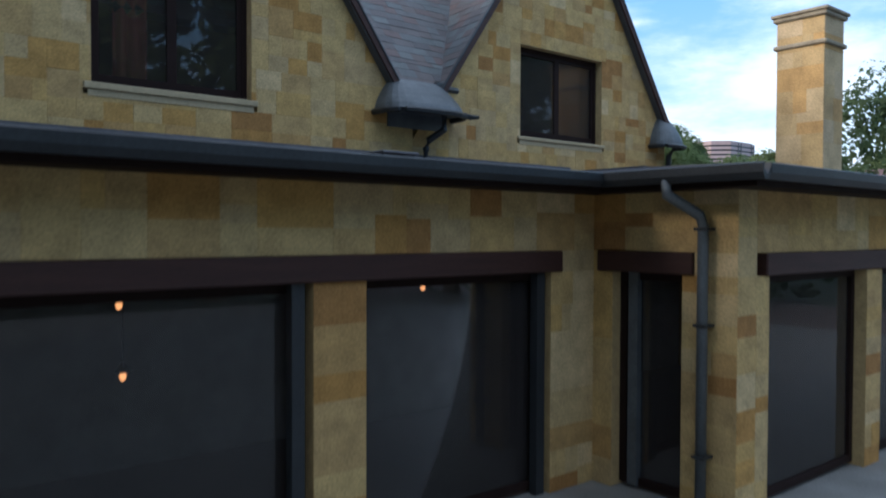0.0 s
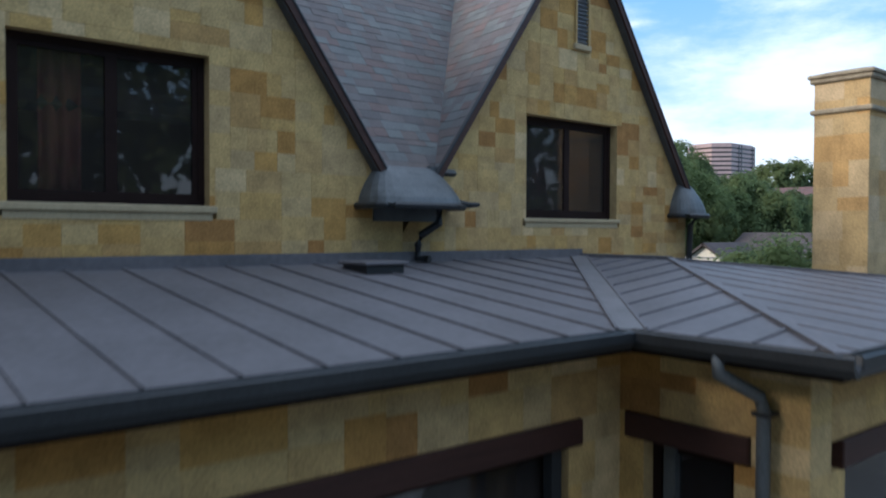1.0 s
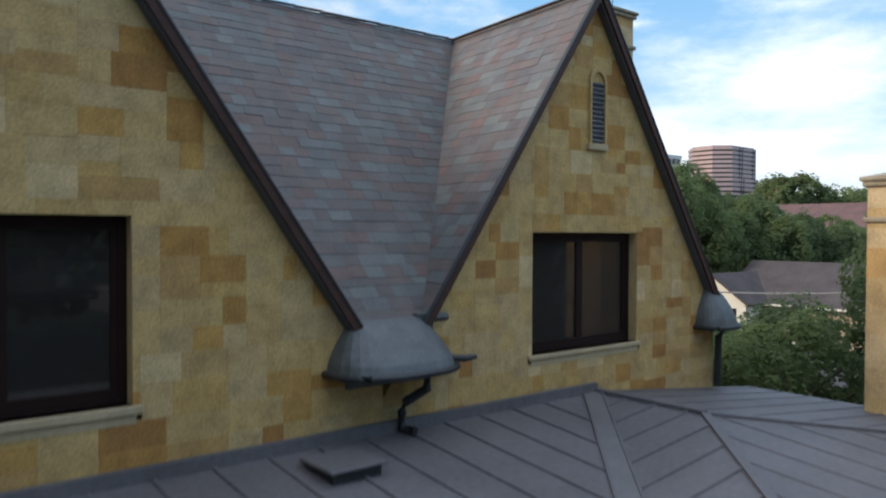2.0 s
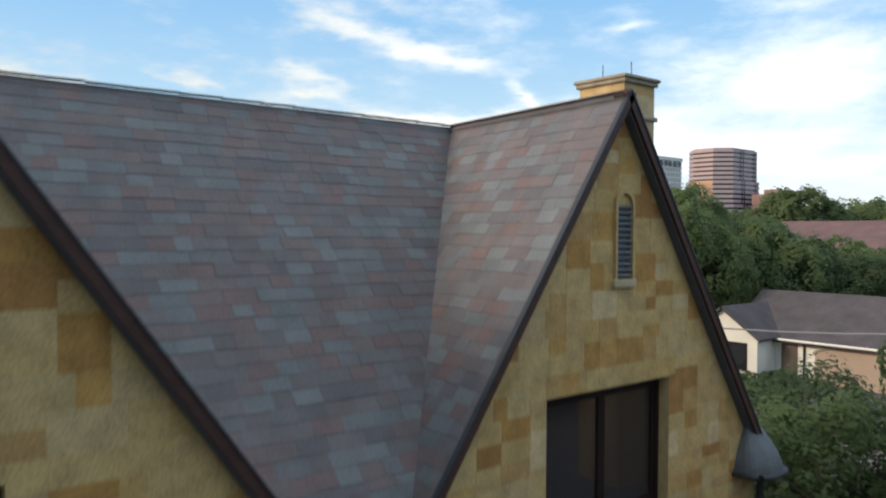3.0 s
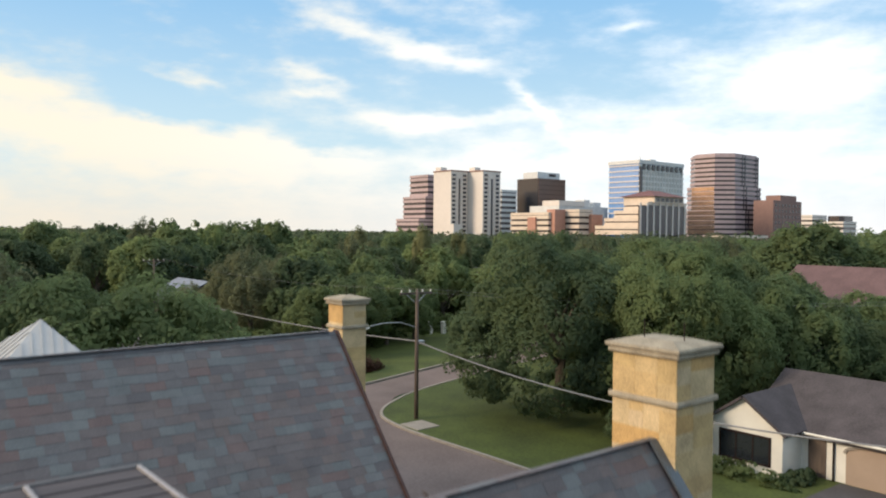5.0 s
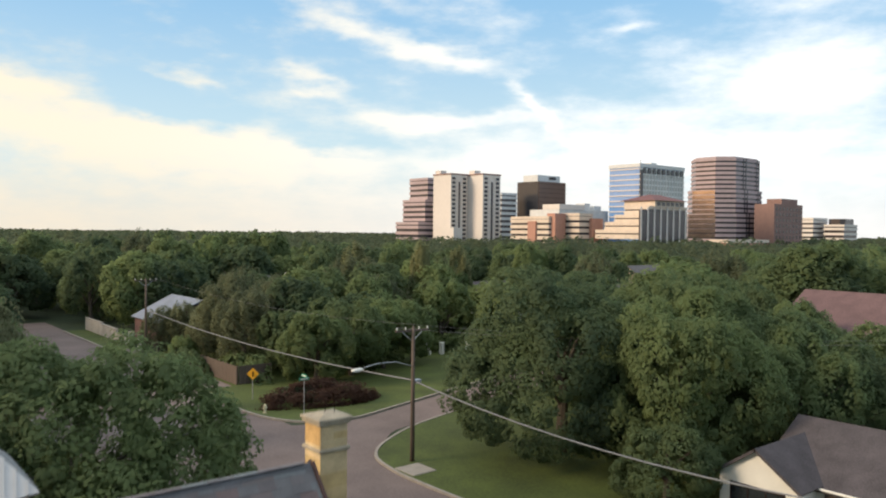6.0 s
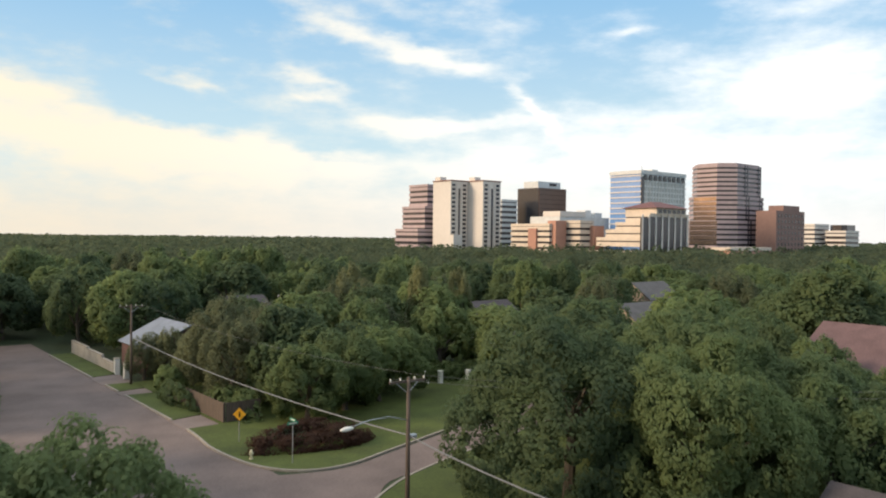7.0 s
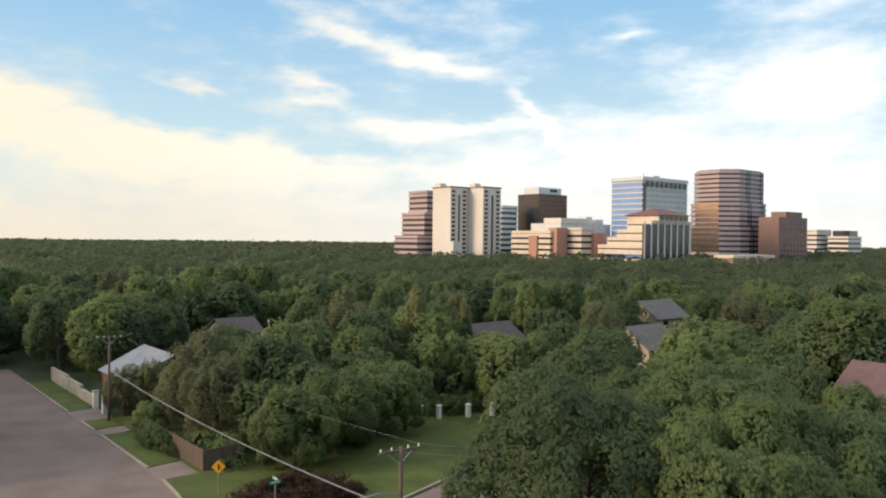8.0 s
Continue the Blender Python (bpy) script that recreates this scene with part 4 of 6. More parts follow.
# pendant lamps inside
for lx, ly, lz in ((1.24, 6.9, 2.12), (1.27, 6.9, 1.46), (4.77, 6.9, 2.13), (7.6, 5.82, 2.23), (7.6, 5.47, 2.23)):
    lamp = thing("pendant_lamp", "small lit pendant lamp with a dark metal cap", "lamp", (lx, ly, lz))
    part("cord", tubed([(lx, ly, lz + 0.16), (lx, ly, 2.95)], 0.006, 5), M_DARK, lamp)
    part("cap", tubed([(lx, ly, lz + 0.16), (lx, ly, lz + 0.11), (lx, ly, lz + 0.07)], [0.02, 0.05, 0.085], 10), M_DARK, lamp)
    b = bmesh.new()
    bmesh.ops.create_icosphere(b, subdivisions=2, radius=0.038, matrix=Matrix.Translation((lx, ly, lz + 0.03)) @ Matrix.Diagonal((0.8, 0.8, 1.3, 1)))
    part("bulb", b, M_BULB, lamp)


# ---- chimneys ----
M_CAP = material("stained_cap_stone", [(0.32, 0.275, 0.20)], 0.9, scale=4, vary=0.35)


def chimney(x0, x1, y0, y1, z0, z1, band, label, rods=0, seed=1):
    c = thing("chimney", label, "chimney", ((x0 + x1) / 2, (y0 + y1) / 2, z0), group="chimneys of the house")
    body = part("shaft", boxed(x0 + 0.03, x1 - 0.03, y0 + 0.03, y1 - 0.03, z0, z1 - 0.12), M_MORTAR, c)
    stonework(body, Matrix.Translation((0, y0 + 0.03, 0)), x0 + 0.03, x1 - 0.03, z0, z1 - 0.12, seed=seed, depth=0.006, block=BLOCK_PALE, size=(0.55, 0.8))
    stonework(body, Matrix.Translation((x0 + 0.03, y0 + 0.03, 0)) @ Matrix.Rotation(-math.pi / 2, 4, "Z") @ Matrix.Translation((-(y1 - y0 - 0.06), 0, 0)), 0, y1 - y0 - 0.06, z0, z1 - 0.12, seed=seed + 7, depth=0.006, block=BLOCK_PALE, size=(0.55, 0.8))
    part("band", boxed(x0 - 0.025, x1 + 0.025, y0 - 0.025, y1 + 0.025, band, band + 0.08, bevel=0.02), M_CAP, c)
    part("cap", boxed(x0 - 0.03, x1 + 0.03, y0 - 0.03, y1 + 0.03, z1 - 0.14, z1 - 0.06, bevel=0.02), M_CAP, c)
    part("cap", boxed(x0 - 0.06, x1 + 0.06, y0 - 0.06, y1 + 0.06, z1 - 0.06, z1, bevel=0.015), M_CAP, c)
    top = bmesh.new()
    foot = [top.verts.new(p) for p in ((x0 - 0.05, y0 - 0.05, z1), (x1 + 0.05, y0 - 0.05, z1), (x1 + 0.05, y1 + 0.05, z1), (x0 - 0.05, y1 + 0.05, z1))]
    tip = [top.verts.new(p) for p in ((x0 + 0.22, y0 + 0.22, z1 + 0.07), (x1 - 0.22, y0 + 0.22, z1 + 0.07), (x1 - 0.22, y1 - 0.22, z1 + 0.07), (x0 + 0.22, y1 - 0.22, z1 + 0.07))]
    for i in range(4):
        top.faces.new((foot[i], foot[(i + 1) % 4], tip[(i + 1) % 4], tip[i]))
    top.faces.new(tip)
    part("weathering", top, M_CAP, c, "sloping grey-stained stone top")
    for i in range(rods):
        rx, ry = (x0 + 0.3, y1 - 0.35) if i == 0 else (x0 + 0.45, y0 + 0.2)
        part("rod", tubed([(rx, ry, z1), (rx, ry, z1 + 0.3)], 0.008, 5), M_DARK, c, "thin lightning rod")
    return c


chimney(13.03, 13.85, 5.88, 6.81, 3.0, 6.87, 6.22, "square sandstone chimney with a moulded cap, on the low wing", seed=61)
chimney(13.72, 14.66, 12.02, 13.1, G, 10.62, 9.85, "square sandstone chimney at the gable end", rods=2, seed=71)
chimney(14.27, 14.95, 21.0, 21.66, G, 10.58, 9.9, "slender sandstone chimney at the far wing's end", rods=2, seed=81)

# ---- far wing with its own slate roof ----
wing = thing("rear_wing", "rear sandstone wing with a long steep slate roof", "house", (6, 21, 0))
FWY, FWZ, FWE = 20.5, 9.97, 13.8
lowy, lowz = 16.65, 9.97 - 1.12 * 3.85
fw_roof = part("roof", slab(bmesh.new(), [(-8, lowy, lowz), (FWE, lowy, lowz), (FWE, FWY, FWZ), (-8, FWY, FWZ)], 0.12), M_UNDER, wing)
slates(fw_roof, (-8, lowy, lowz), (1, 0, 0), Vector((0, 1, 1.12)), 21.8, math.hypot(3.85, 1.12 * 3.85), seed=41, limit=150, near=(18, 4.0), step=0.18)
fw_back = part("roof", slab(bmesh.new(), [(-8, FWY, FWZ), (FWE, FWY, FWZ), (FWE, 24.35, lowz), (-8, 24.35, lowz)], 0.12), M_UNDER, wing)
slates(fw_back, (FWE, 24.35, lowz), (-1, 0, 0), Vector((0, -1, 1.12)), 21.8, math.hypot(3.85, 1.12 * 3.85), seed=42)
for i in range(47):
    part("ridge_tile", barred((-8 + i * 0.46, FWY, FWZ + 0.01), (-8 + i * 0.46 + 0.45, FWY, FWZ + 0.01), 0.12, 0.018), M_SLATE, wing)
part("wall", boxed(-8, 13.6, 17.05, 24.0, G, lowz), M_MORTAR, wing)
part("gable_wall", slab(bmesh.new(), [(13.6, 17.05, lowz), (13.6, 24.0, lowz), (13.6, FWY, FWZ - 0.4)], 0, along=(-0.3, 0, 0)), M_MORTAR, wing)
for sgn in (-1, 1):
    part("verge", barred((FWE, FWY, FWZ - 0.02), (FWE, FWY + sgn * 3.85, lowz - 0.02), 0.06, 0.14, up=(0, -sgn, 1)), M_BARGE, wing)
annex = thing("pale_roof_annex", "rear annex with a pale ribbed metal pyramid roof", "building", (9.8, 26.5, 0))
part("wall", boxed(8.1, 9.85, 24.7, 27.4, G, 8.95), M_MORTAR, annex)
AP = Vector((9.2, 26.0, 10.0))
CORNERS = [Vector(p) for p in ((7.9, 24.5, 8.9), (10.0, 24.5, 9.1), (10.0, 27.6, 9.1), (7.9, 27.6, 8.9))]
for i in range(4):
    a, b = CORNERS[i], CORNERS[(i + 1) % 4]
    r = part("roof", slab(bmesh.new(), [tuple(a), tuple(b), tuple(AP)], 0.06), M_PALE, annex)
    n = (b - a).cross(AP - a).normalized()
    for k in range(1, 10):
        q = a.lerp(b, k / 10)
        up = AP - (a + b) / 2
        reach = min(k, 10 - k) / 5
        part("rib", barred(q + n * 0.01, q + up * reach * 0.97 + n * 0.01, 0.03, 0.03, up=n), M_PALE, r)

# ---- streets, kerbs and lawns ----
def sheet(name, pts, z0, z1, mat, label, category, kind="structure"):
    bm = bmesh.new()
    slab(bm, [(x, y, z1) for x, y in pts], 0, along=(0, 0, z0 - z1))
    return tagged(part(name, bm, mat), label, category, kind=kind)


def arc(cx, cy, r, a0, a1, n=8):
    return [(cx + r * math.cos(radians(a0 + (a1 - a0) * i / n)), cy + r * math.sin(radians(a0 + (a1 - a0) * i / n))) for i in range(n + 1)]


def smooth_line(pts, n=5):
    """A smooth line through pts (Catmull-Rom)."""
    out = []
    for i in range(len(pts) - 1):
        p0, p1, p2, p3 = (Vector(pts[max(0, min(len(pts) - 1, i + k))]) for k in (-1, 0, 1, 2))
        for j in range(n):
            t = j / n
            out.append(tuple(0.5 * (2 * p1 + (p2 - p0) * t + (2 * p0 - 5 * p1 + 4 * p2 - p3) * t * t + (3 * p1 - p0 - 3 * p2 + p3) * t ** 3)))
    return out + [tuple(pts[-1])]


RZ = G + 0.02
LZ = G + 0.12
road = sheet("road", [(19.5, -80), (34.6, -80), (34.6, 140), (19.5, 140)], G - 0.1, RZ, M_ROAD, "pale worn concrete street", "road")
side_s = smooth_line([(30.0, 40.0), (38.0, 52.3), (44.2, 55.0), (60, 59.0), (90, 66.5), (140, 79)])
side_n = smooth_line([(30.0, 62.0), (36.1, 59.2), (39.6, 58.5), (44.8, 59.9), (60, 64.2), (90, 72), (140, 85)])
sheet("side_road", side_s + side_n[::-1], G - 0.1, RZ + 0.004, M_ROAD, "pale concrete side street", "road")
lawn_edge_s = smooth_line([(34.3, 20), (34.2, 36), (34.05, 42.4), (34.15, 45.7), (35.1, 49.3), (38.2, 52.1), (44.2, 54.8), (60, 58.8), (90, 66.3)])
lawn_s = sheet("lawn_south", lawn_edge_s + [(90, 20)], G - 0.1, LZ, M_GRASS, "mown green corner lawn", "lawn")
lawn_edge_n = smooth_line([(34.2, 76.0), (33.9, 72.6), (33.5, 68.6), (34.1, 63.0), (36.1, 59.7), (39.6, 58.8), (44.8, 60.2), (60, 64.6), (90, 72.4)])
lawn_n = sheet("lawn_north", lawn_edge_n + [(90, 100), (37.2, 100), (37.2, 76)], G - 0.1, LZ, M_GRASS, "mown green lawn round a planted bed", "lawn")
for y0, y1 in ((80.0, 93.4), (95.8, 100.4), (106.0, 127.0)):
    sheet("verge", [(34.3, y0), (37.3, y0 + 0.6), (37.3, y1 - 0.4), (34.3, y1)], G - 0.1, LZ, M_GRASS, "narrow mown grass verge along the street", "lawn")
sheet("lawn_west", [(12, 26), (19.3, 26), (19.3, 140), (12, 140)], G - 0.1, LZ, M_GRASS, "grass verge under trees along the street", "lawn")


def kerb(pts, name="kerb"):
    bm = bmesh.new()
    for a, b in zip(pts, pts[1:]):
        bar(bm, (a[0], a[1], G + 0.05), (b[0], b[1], G + 0.05), 0.2, 0.22)
    return tagged(part(name, bm, M_KERB), "pale concrete kerb", "kerb", kind="structure")


kerb(lawn_edge_s)
kerb(lawn_edge_n)
kerb([(34.3, 80.0), (34.3, 93.4)])
kerb([(34.3, 95.8), (34.3, 100.4)])
kerb([(34.3, 106), (34.3, 127)])
M_APRON = material("pale_concrete_drive", [(0.20, 0.155, 0.135)], 0.9, scale=0.5, vary=0.25, fine=9, bump=0.1)
for y0, y1 in ((75.6, 80.4), (93.2, 96.2), (100.2, 106.4)):
    sheet("driveway_apron", [(34.0, y0), (37.4, y0 + 0.4), (37.4, y1), (34.0, y1)], G - 0.1, LZ - 0.06, M_APRON, "pale concrete apron of a driveway at the street", "driveway")
kerb([(19.4, 26), (19.4, 140)])
drain = tagged(part("storm_drain", boxed(34.4, 36.2, 44.3, 46.2, G, LZ + 0.05, bevel=0.03), M_KERB), "square concrete storm drain cover at the kerb", "drain cover", kind="thing")


# ---- fences and walls ----
M_GREYWALL = material("pale_grey_render", [(0.40, 0.36, 0.31)], 0.9, scale=0.8, vary=0.25, fine=8)
fence = thing("fence", "weathered grey-brown board fence", "fence", (37.6, 80, LZ))
y = 76.2
while y < 90:
    h = 1.75 + 0.05 * math.sin(y * 7)
    part("board", boxed(37.55, 37.6, y, y + 0.21, LZ - 0.05, LZ + h), M_WOOD, fence)
    y += 0.225
for yy in (76.2, 79.5, 83, 86.5, 90):
    part("post", boxed(37.61, 37.73, yy, yy + 0.12, LZ - 0.1, LZ + 1.8), M_WOOD, fence)
x = 37.8
while x < 41:
    part("board", boxed(x, x + 0.21, 76.15, 76.2, LZ - 0.05, LZ + 1.75), M_WOOD, fence)
    x += 0.225
gwall = thing("garden_wall", "long pale rendered garden wall along the street", "wall", (37.3, 115, G))
for y0, y1, hh in ((107.5, 112.5, 1.2), (112.5, 119.0, 1.6), (119.0, 127.0, 1.8)):
    sec = part("section", boxed(37.2, 37.5, y0, y1, G - 0.1, G + hh), M_GREYWALL, gwall)
    part("coping", boxed(37.14, 37.56, y0, y1, G + hh, G + hh + 0.08), M_KERB, sec)
for yy in (106.6, 103.0):
    p = thing("gate_pillar", "short pale rendered gate pillar", "pillar", (37.3, yy, G), group="gate pillars")
    part("shaft", boxed(37.05, 37.6, yy - 0.28, yy + 0.28, G - 0.1, G + 1.9), M_WHITE, p)
    part("cap", boxed(36.98, 37.67, yy - 0.35, yy + 0.35, G + 1.9, G + 2.0, bevel=0.03), M_KERB, p)
for i, (px, py) in enumerate(((63.6, 79.8), (65.0, 79.0), (68.0, 77.6), (70.6, 76.6))):
    p = thing("gate_pillar", "short white painted gate pillar on the lawn", "pillar", (px, py, LZ), group="gate pillars")
    part("shaft", boxed(px - 0.22, px + 0.22, py - 0.22, py + 0.22, LZ - 0.1, LZ + 1.35), M_WHITE, p)
    part("cap", boxed(px - 0.28, px + 0.28, py - 0.28, py + 0.28, LZ + 1.35, LZ + 1.45, bevel=0.04), M_WHITE, p)


# ---- poles, cables, signs ----
def utility_pole(x, y, top, az, label, lamp=False):
    p = thing("utility_pole", label, "utility pole", (x, y, G), group="utility poles")
    part("shaft", tubed([(x, y, G - 0.2), (x, y, 4), (x, y, top + 0.25)], [0.15, 0.13, 0.10], 10), M_WOOD, p, smooth=True)
    d = Vector((math.cos(az), math.sin(az), 0))
    c = Vector((x, y, top))
    n = Vector((-d.y, d.x, 0))
    arm = part("crossarm", barred(c - d * 1.25 + n * 0.12, c + d * 1.25 + n * 0.12, 0.1, 0.13), M_WOOD, p)
    for k in (-1.15, -0.5, 0.5, 1.15):
        q = c + d * k + n * 0.12
        part("insulator", tubed([q + Vector((0, 0, 0.06)), q + Vector((0, 0, 0.14)), q + Vector((0, 0, 0.24))], [0.03, 0.06, 0.03], 6), M_WHITE, arm)
    for s in (-1, 1):
        part("brace", barred(c + d * 0.75 * s + n * 0.12 - Vector((0, 0, 0.06)), c - Vector((0, 0, 0.7)) + n * 0.1, 0.03, 0.05), M_STEEL, p)
    return p, c, d


P1, C1, D1 = utility_pole(36.19, 46.8, 8.0, radians(-5), "tall brown wooden utility pole with a crossarm and street light")
part("light_arm", tubed([(36.1, 46.8, 5.75), (34.6, 46.5, 6.2), (33.0, 46.15, 6.3), (31.9, 45.95, 6.2)], 0.035, 6), M_STEEL, P1)
lh = bmesh.new()
bmesh.ops.create_icosphere(lh, subdivisions=2, radius=1.0, matrix=Matrix.Translation((31.35, 45.84, 6.12)) @ Matrix.Rotation(0.2, 4, "Z") @ Matrix.Diagonal((0.5, 0.2, 0.12, 1)))
part("lamp_head", lh, M_WHITE, P1, "white cobra street lamp head", smooth=True)
part("cable_box", boxed(36.3, 36.75, 46.62, 46.98, 4.62, 4.85, bevel=0.03), M_STEEL, P1)
P2, C2, D2 = utility_pole(58.3, 105.7, 8.1, radians(60), "distant wooden utility pole with transformer")
part("transformer", tubed([(58.0, 105.2, 6.6), (58.0, 105.2, 7.5)], 0.28, 10), M_STEEL, P2)
P3, C3, D3 = utility_pole(36.6, 98.95, 8.3, radians(-10), "wooden utility pole with crossarm beside the street")
P4, C4, D4 = utility_pole(70, 19, 8.0, radians(60), "wooden utility pole behind the neighbouring house")


def cable(a, b, sag, r, label):
    a, b = Vector(a), Vector(b)
    n = 16
    pts = [a.lerp(b, i / n) - Vector((0, 0, 4 * sag * (i / n) * (1 - i / n))) for i in range(n + 1)]
    return tagged(part("overhead_cable", tubed(pts, r, 5), M_WIRE), label, "cable")


cable((36.3, 46.8, 4.8), (36.7, 98.9, 4.9), 0.7, 0.045, "thick grey overhead cable between two poles")
utility_pole(43.0, 3.5, 7.5, radians(80), "wooden utility pole beside the neighbouring drive")
cable((36.3, 46.8, 4.75), (43.0, 3.5, 5.5), 2.3, 0.045, "thick grey overhead cable sagging between poles")
cable(C1 + D1 * 1.15 + Vector((0, 0, 0.24)), C3 + D3 * 1.15 + Vector((0, 0, 0.24)), 0.8, 0.007, "thin overhead power line")
for k in (-1.15, 1.15):
    cable(C1 + D1 * k + Vector((0, 0, 0.24)), C4 + D4 * k + Vector((0, 0, 0.24)), 0.8, 0.008, "thin overhead power line")

M_YEL = material("yellow_sign_paint", [(0.75, 0.36, 0.02)], 0.5, vary=0.08, bump=0)
M_GRN = material("green_sign_paint", [(0.02, 0.22, 0.13)], 0.5, vary=0.08, bump=0)
warn = thing("warning_sign", "yellow diamond road sign on a steel post", "road sign", (36.0, 69.5, LZ))
part("post", tubed([(36.0, 69.5, LZ - 0.1), (36.0, 69.5, 2.1)], 0.035, 6), M_STEEL, warn)
wb = bmesh.new()
slab(wb, [(36.0 + 0.53 * math.cos(a) * 0.8, 69.46 - 0.53 * math.cos(a) * 0.6, 1.85 + 0.53 * math.sin(a)) for a in (0, math.pi / 2, math.pi, 1.5 * math.pi)], 0, along=(0.012, 0.018, 0))
plate = part("plate", wb, M_YEL, warn)
part("symbol", boxed(35.93, 36.05, 69.415, 69.43, 1.65, 2.05), M_DARK, plate)
sign = thing("street_sign", "green street name blades on a pale post", "street sign", (36.64, 61.63, LZ))
part("post", tubed([(36.64, 61.63, LZ - 0.1), (36.64, 61.63, 2.5)], 0.04, 6), M_STEEL, sign)
b1 = part("blade", boxed(36.2, 37.08, 61.615, 61.645, 2.45, 2.68), M_GRN, sign)
part("lettering", boxed(36.32, 36.96, 61.606, 61.614, 2.52, 2.61), M_WHITE, b1)
b2 = part("blade", boxed(36.625, 36.655, 61.2, 62.05, 2.70, 2.93), M_GRN, sign)
part("lettering", boxed(36.616, 36.624, 61.32, 61.93, 2.77, 2.86), M_WHITE, b2)
hyd = thing("fire_hydrant", "small pale yellow fire hydrant on the lawn edge", "fire hydrant", (34.6, 64.3, LZ))
M_HYD = material("pale_yellow_paint", [(0.62, 0.55, 0.36)], 0.5, vary=0.12, bump=0)
part("barrel", tubed([(34.6, 64.3, LZ - 0.05), (34.6, 64.3, LZ + 0.05), (34.6, 64.3, LZ + 0.06), (34.6, 64.3, LZ + 0.5)], [0.16, 0.16, 0.11, 0.11], 10), M_HYD, hyd)
part("bonnet", tubed([(34.6, 64.3, LZ + 0.5), (34.6, 64.3, LZ + 0.58), (34.6, 64.3, LZ + 0.66), (34.6, 64.3, LZ + 0.74)], [0.14, 0.13, 0.08, 0.03], 10), M_HYD, hyd)
for s in (-1, 1):
    part("outlet", tubed([(34.6, 64.3, LZ + 0.4), (34.6 + 0.2 * s, 64.3, LZ + 0.4)], 0.055, 8), M_HYD, hyd)


# ---- neighbouring houses ----
def gable_house(name, label, x0, x1, y0, y1, eave, ridge, axis, wall_mat, roof_mat, over=0.4, windows=()):
    """A plain pitched-roof house; the ridge runs along x or y. windows: (face, u, z0, z1, width)."""
    h = thing(name, label, "house", ((x0 + x1) / 2, (y0 + y1) / 2, G))
    body = part("wall", boxed(x0, x1, y0, y1, G - 0.2, eave), wall_mat, h)
    if axis == "y":
        xm = (x0 + x1) / 2
        k = (ridge - eave) / (xm - x0)
        for s in (-1, 1):
            xe = x0 - over if s < 0 else x1 + over
            part("roof", slab(bmesh.new(), [(xm, y0 - over, ridge), (xm, y1 + over, ridge), (xe, y1 + over, eave - k * over), (xe, y0 - over, eave - k * over)], 0.14), roof_mat, h)
        for yy, d in ((y0, 0.2), (y1, -0.2)):
            part("gable_wall", slab(bmesh.new(), [(x0, yy, eave), (x1, yy, eave), (xm, yy, ridge - 0.15)], 0, along=(0, d, 0)), wall_mat, h)
    else:
        ym = (y0 + y1) / 2
        k = (ridge - eave) / (ym - y0)
        for s in (-1, 1):
            ye = y0 - over if s < 0 else y1 + over
            part("roof", slab(bmesh.new(), [(x0 - over, ym, ridge), (x1 + over, ym, ridge), (x1 + over, ye, eave - k * over), (x0 - over, ye, eave - k * over)], 0.14), roof_mat, h)
        for xx, d in ((x0, 0.2), (x1, -0.2)):
            part("gable_wall", slab(bmesh.new(), [(xx, y0, eave), (xx, y1, eave), (xx, ym, ridge - 0.15)], 0, along=(d, 0, 0)), wall_mat, h)
    for face, u, z0, z1, w in windows:
        b = bmesh.new()
        if face == "w":
            ring(b, u - w / 2, u + w / 2, z0, z1, 0.08, lambda p, q, d: (x0 - 0.05 + d, p, q), 0.06)
            pane_box = (x0 - 0.03, x0 - 0.02, u - w / 2 + 0.06, u + w / 2 - 0.06, z0 + 0.06, z1 - 0.06)
        else:
            ring(b, u - w / 2, u + w / 2, z0, z1, 0.08, lambda p, q, d: (p, y0 - 0.05 + d, q), 0.06)
            pane_box = (u - w / 2 + 0.06, u + w / 2 - 0.06, y0 - 0.03, y0 - 0.02, z0 + 0.06, z1 - 0.06)
        f = part("window", b, M_DARK, h)
        part("pane", boxed(*pane_box), M_CITYGLASS, f)
    return h


M_CITYGLASS = material("dark_reflecting_glass", [(0.02, 0.024, 0.03)], 0.12, vary=0.2, bump=0, spec=0.8)
M_TAN = material("tan_garage_paint", [(0.36, 0.27, 0.20)], 0.6, scale=1, vary=0.1)
M_REDROOF = material("red_brown_shingle", [(0.135, 0.080, 0.076)], 0.9, scale=0.8, vary=0.25, fine=8, bump=0.4)
M_GREYROOF = material("blue_grey_roof", [(0.19, 0.21, 0.245)], 0.9, scale=0.8, vary=0.2, fine=8)
M_TAUPE = material("taupe_shingle", [(0.125, 0.115, 0.11)], 0.9, scale=0.8, vary=0.25, fine=8)
M_BRICKW = material("brown_brick", [(0.125, 0.068, 0.058)], 0.9, scale=1.0, vary=0.3, fine=14)
nb = gable_house("neighbour_house", "white rendered bungalow with dark shingle roof and arched garage door", 45.2, 53.5, 6.5, 27.9, 2.0, 4.3, "y", M_WHITE, M_SHINGLE)
fw = part("front_wing", boxed(43.2, 46.5, 25.3, 29.4, G - 0.2, 2.05), M_WHITE, nb)
part("wing_gable", slab(bmesh.new(), [(43.2, 25.3, 2.05), (43.2, 29.4, 2.05), (43.2, 27.35, 3.5)], 0, along=(0.2, 0, 0)), M_WHITE, fw)
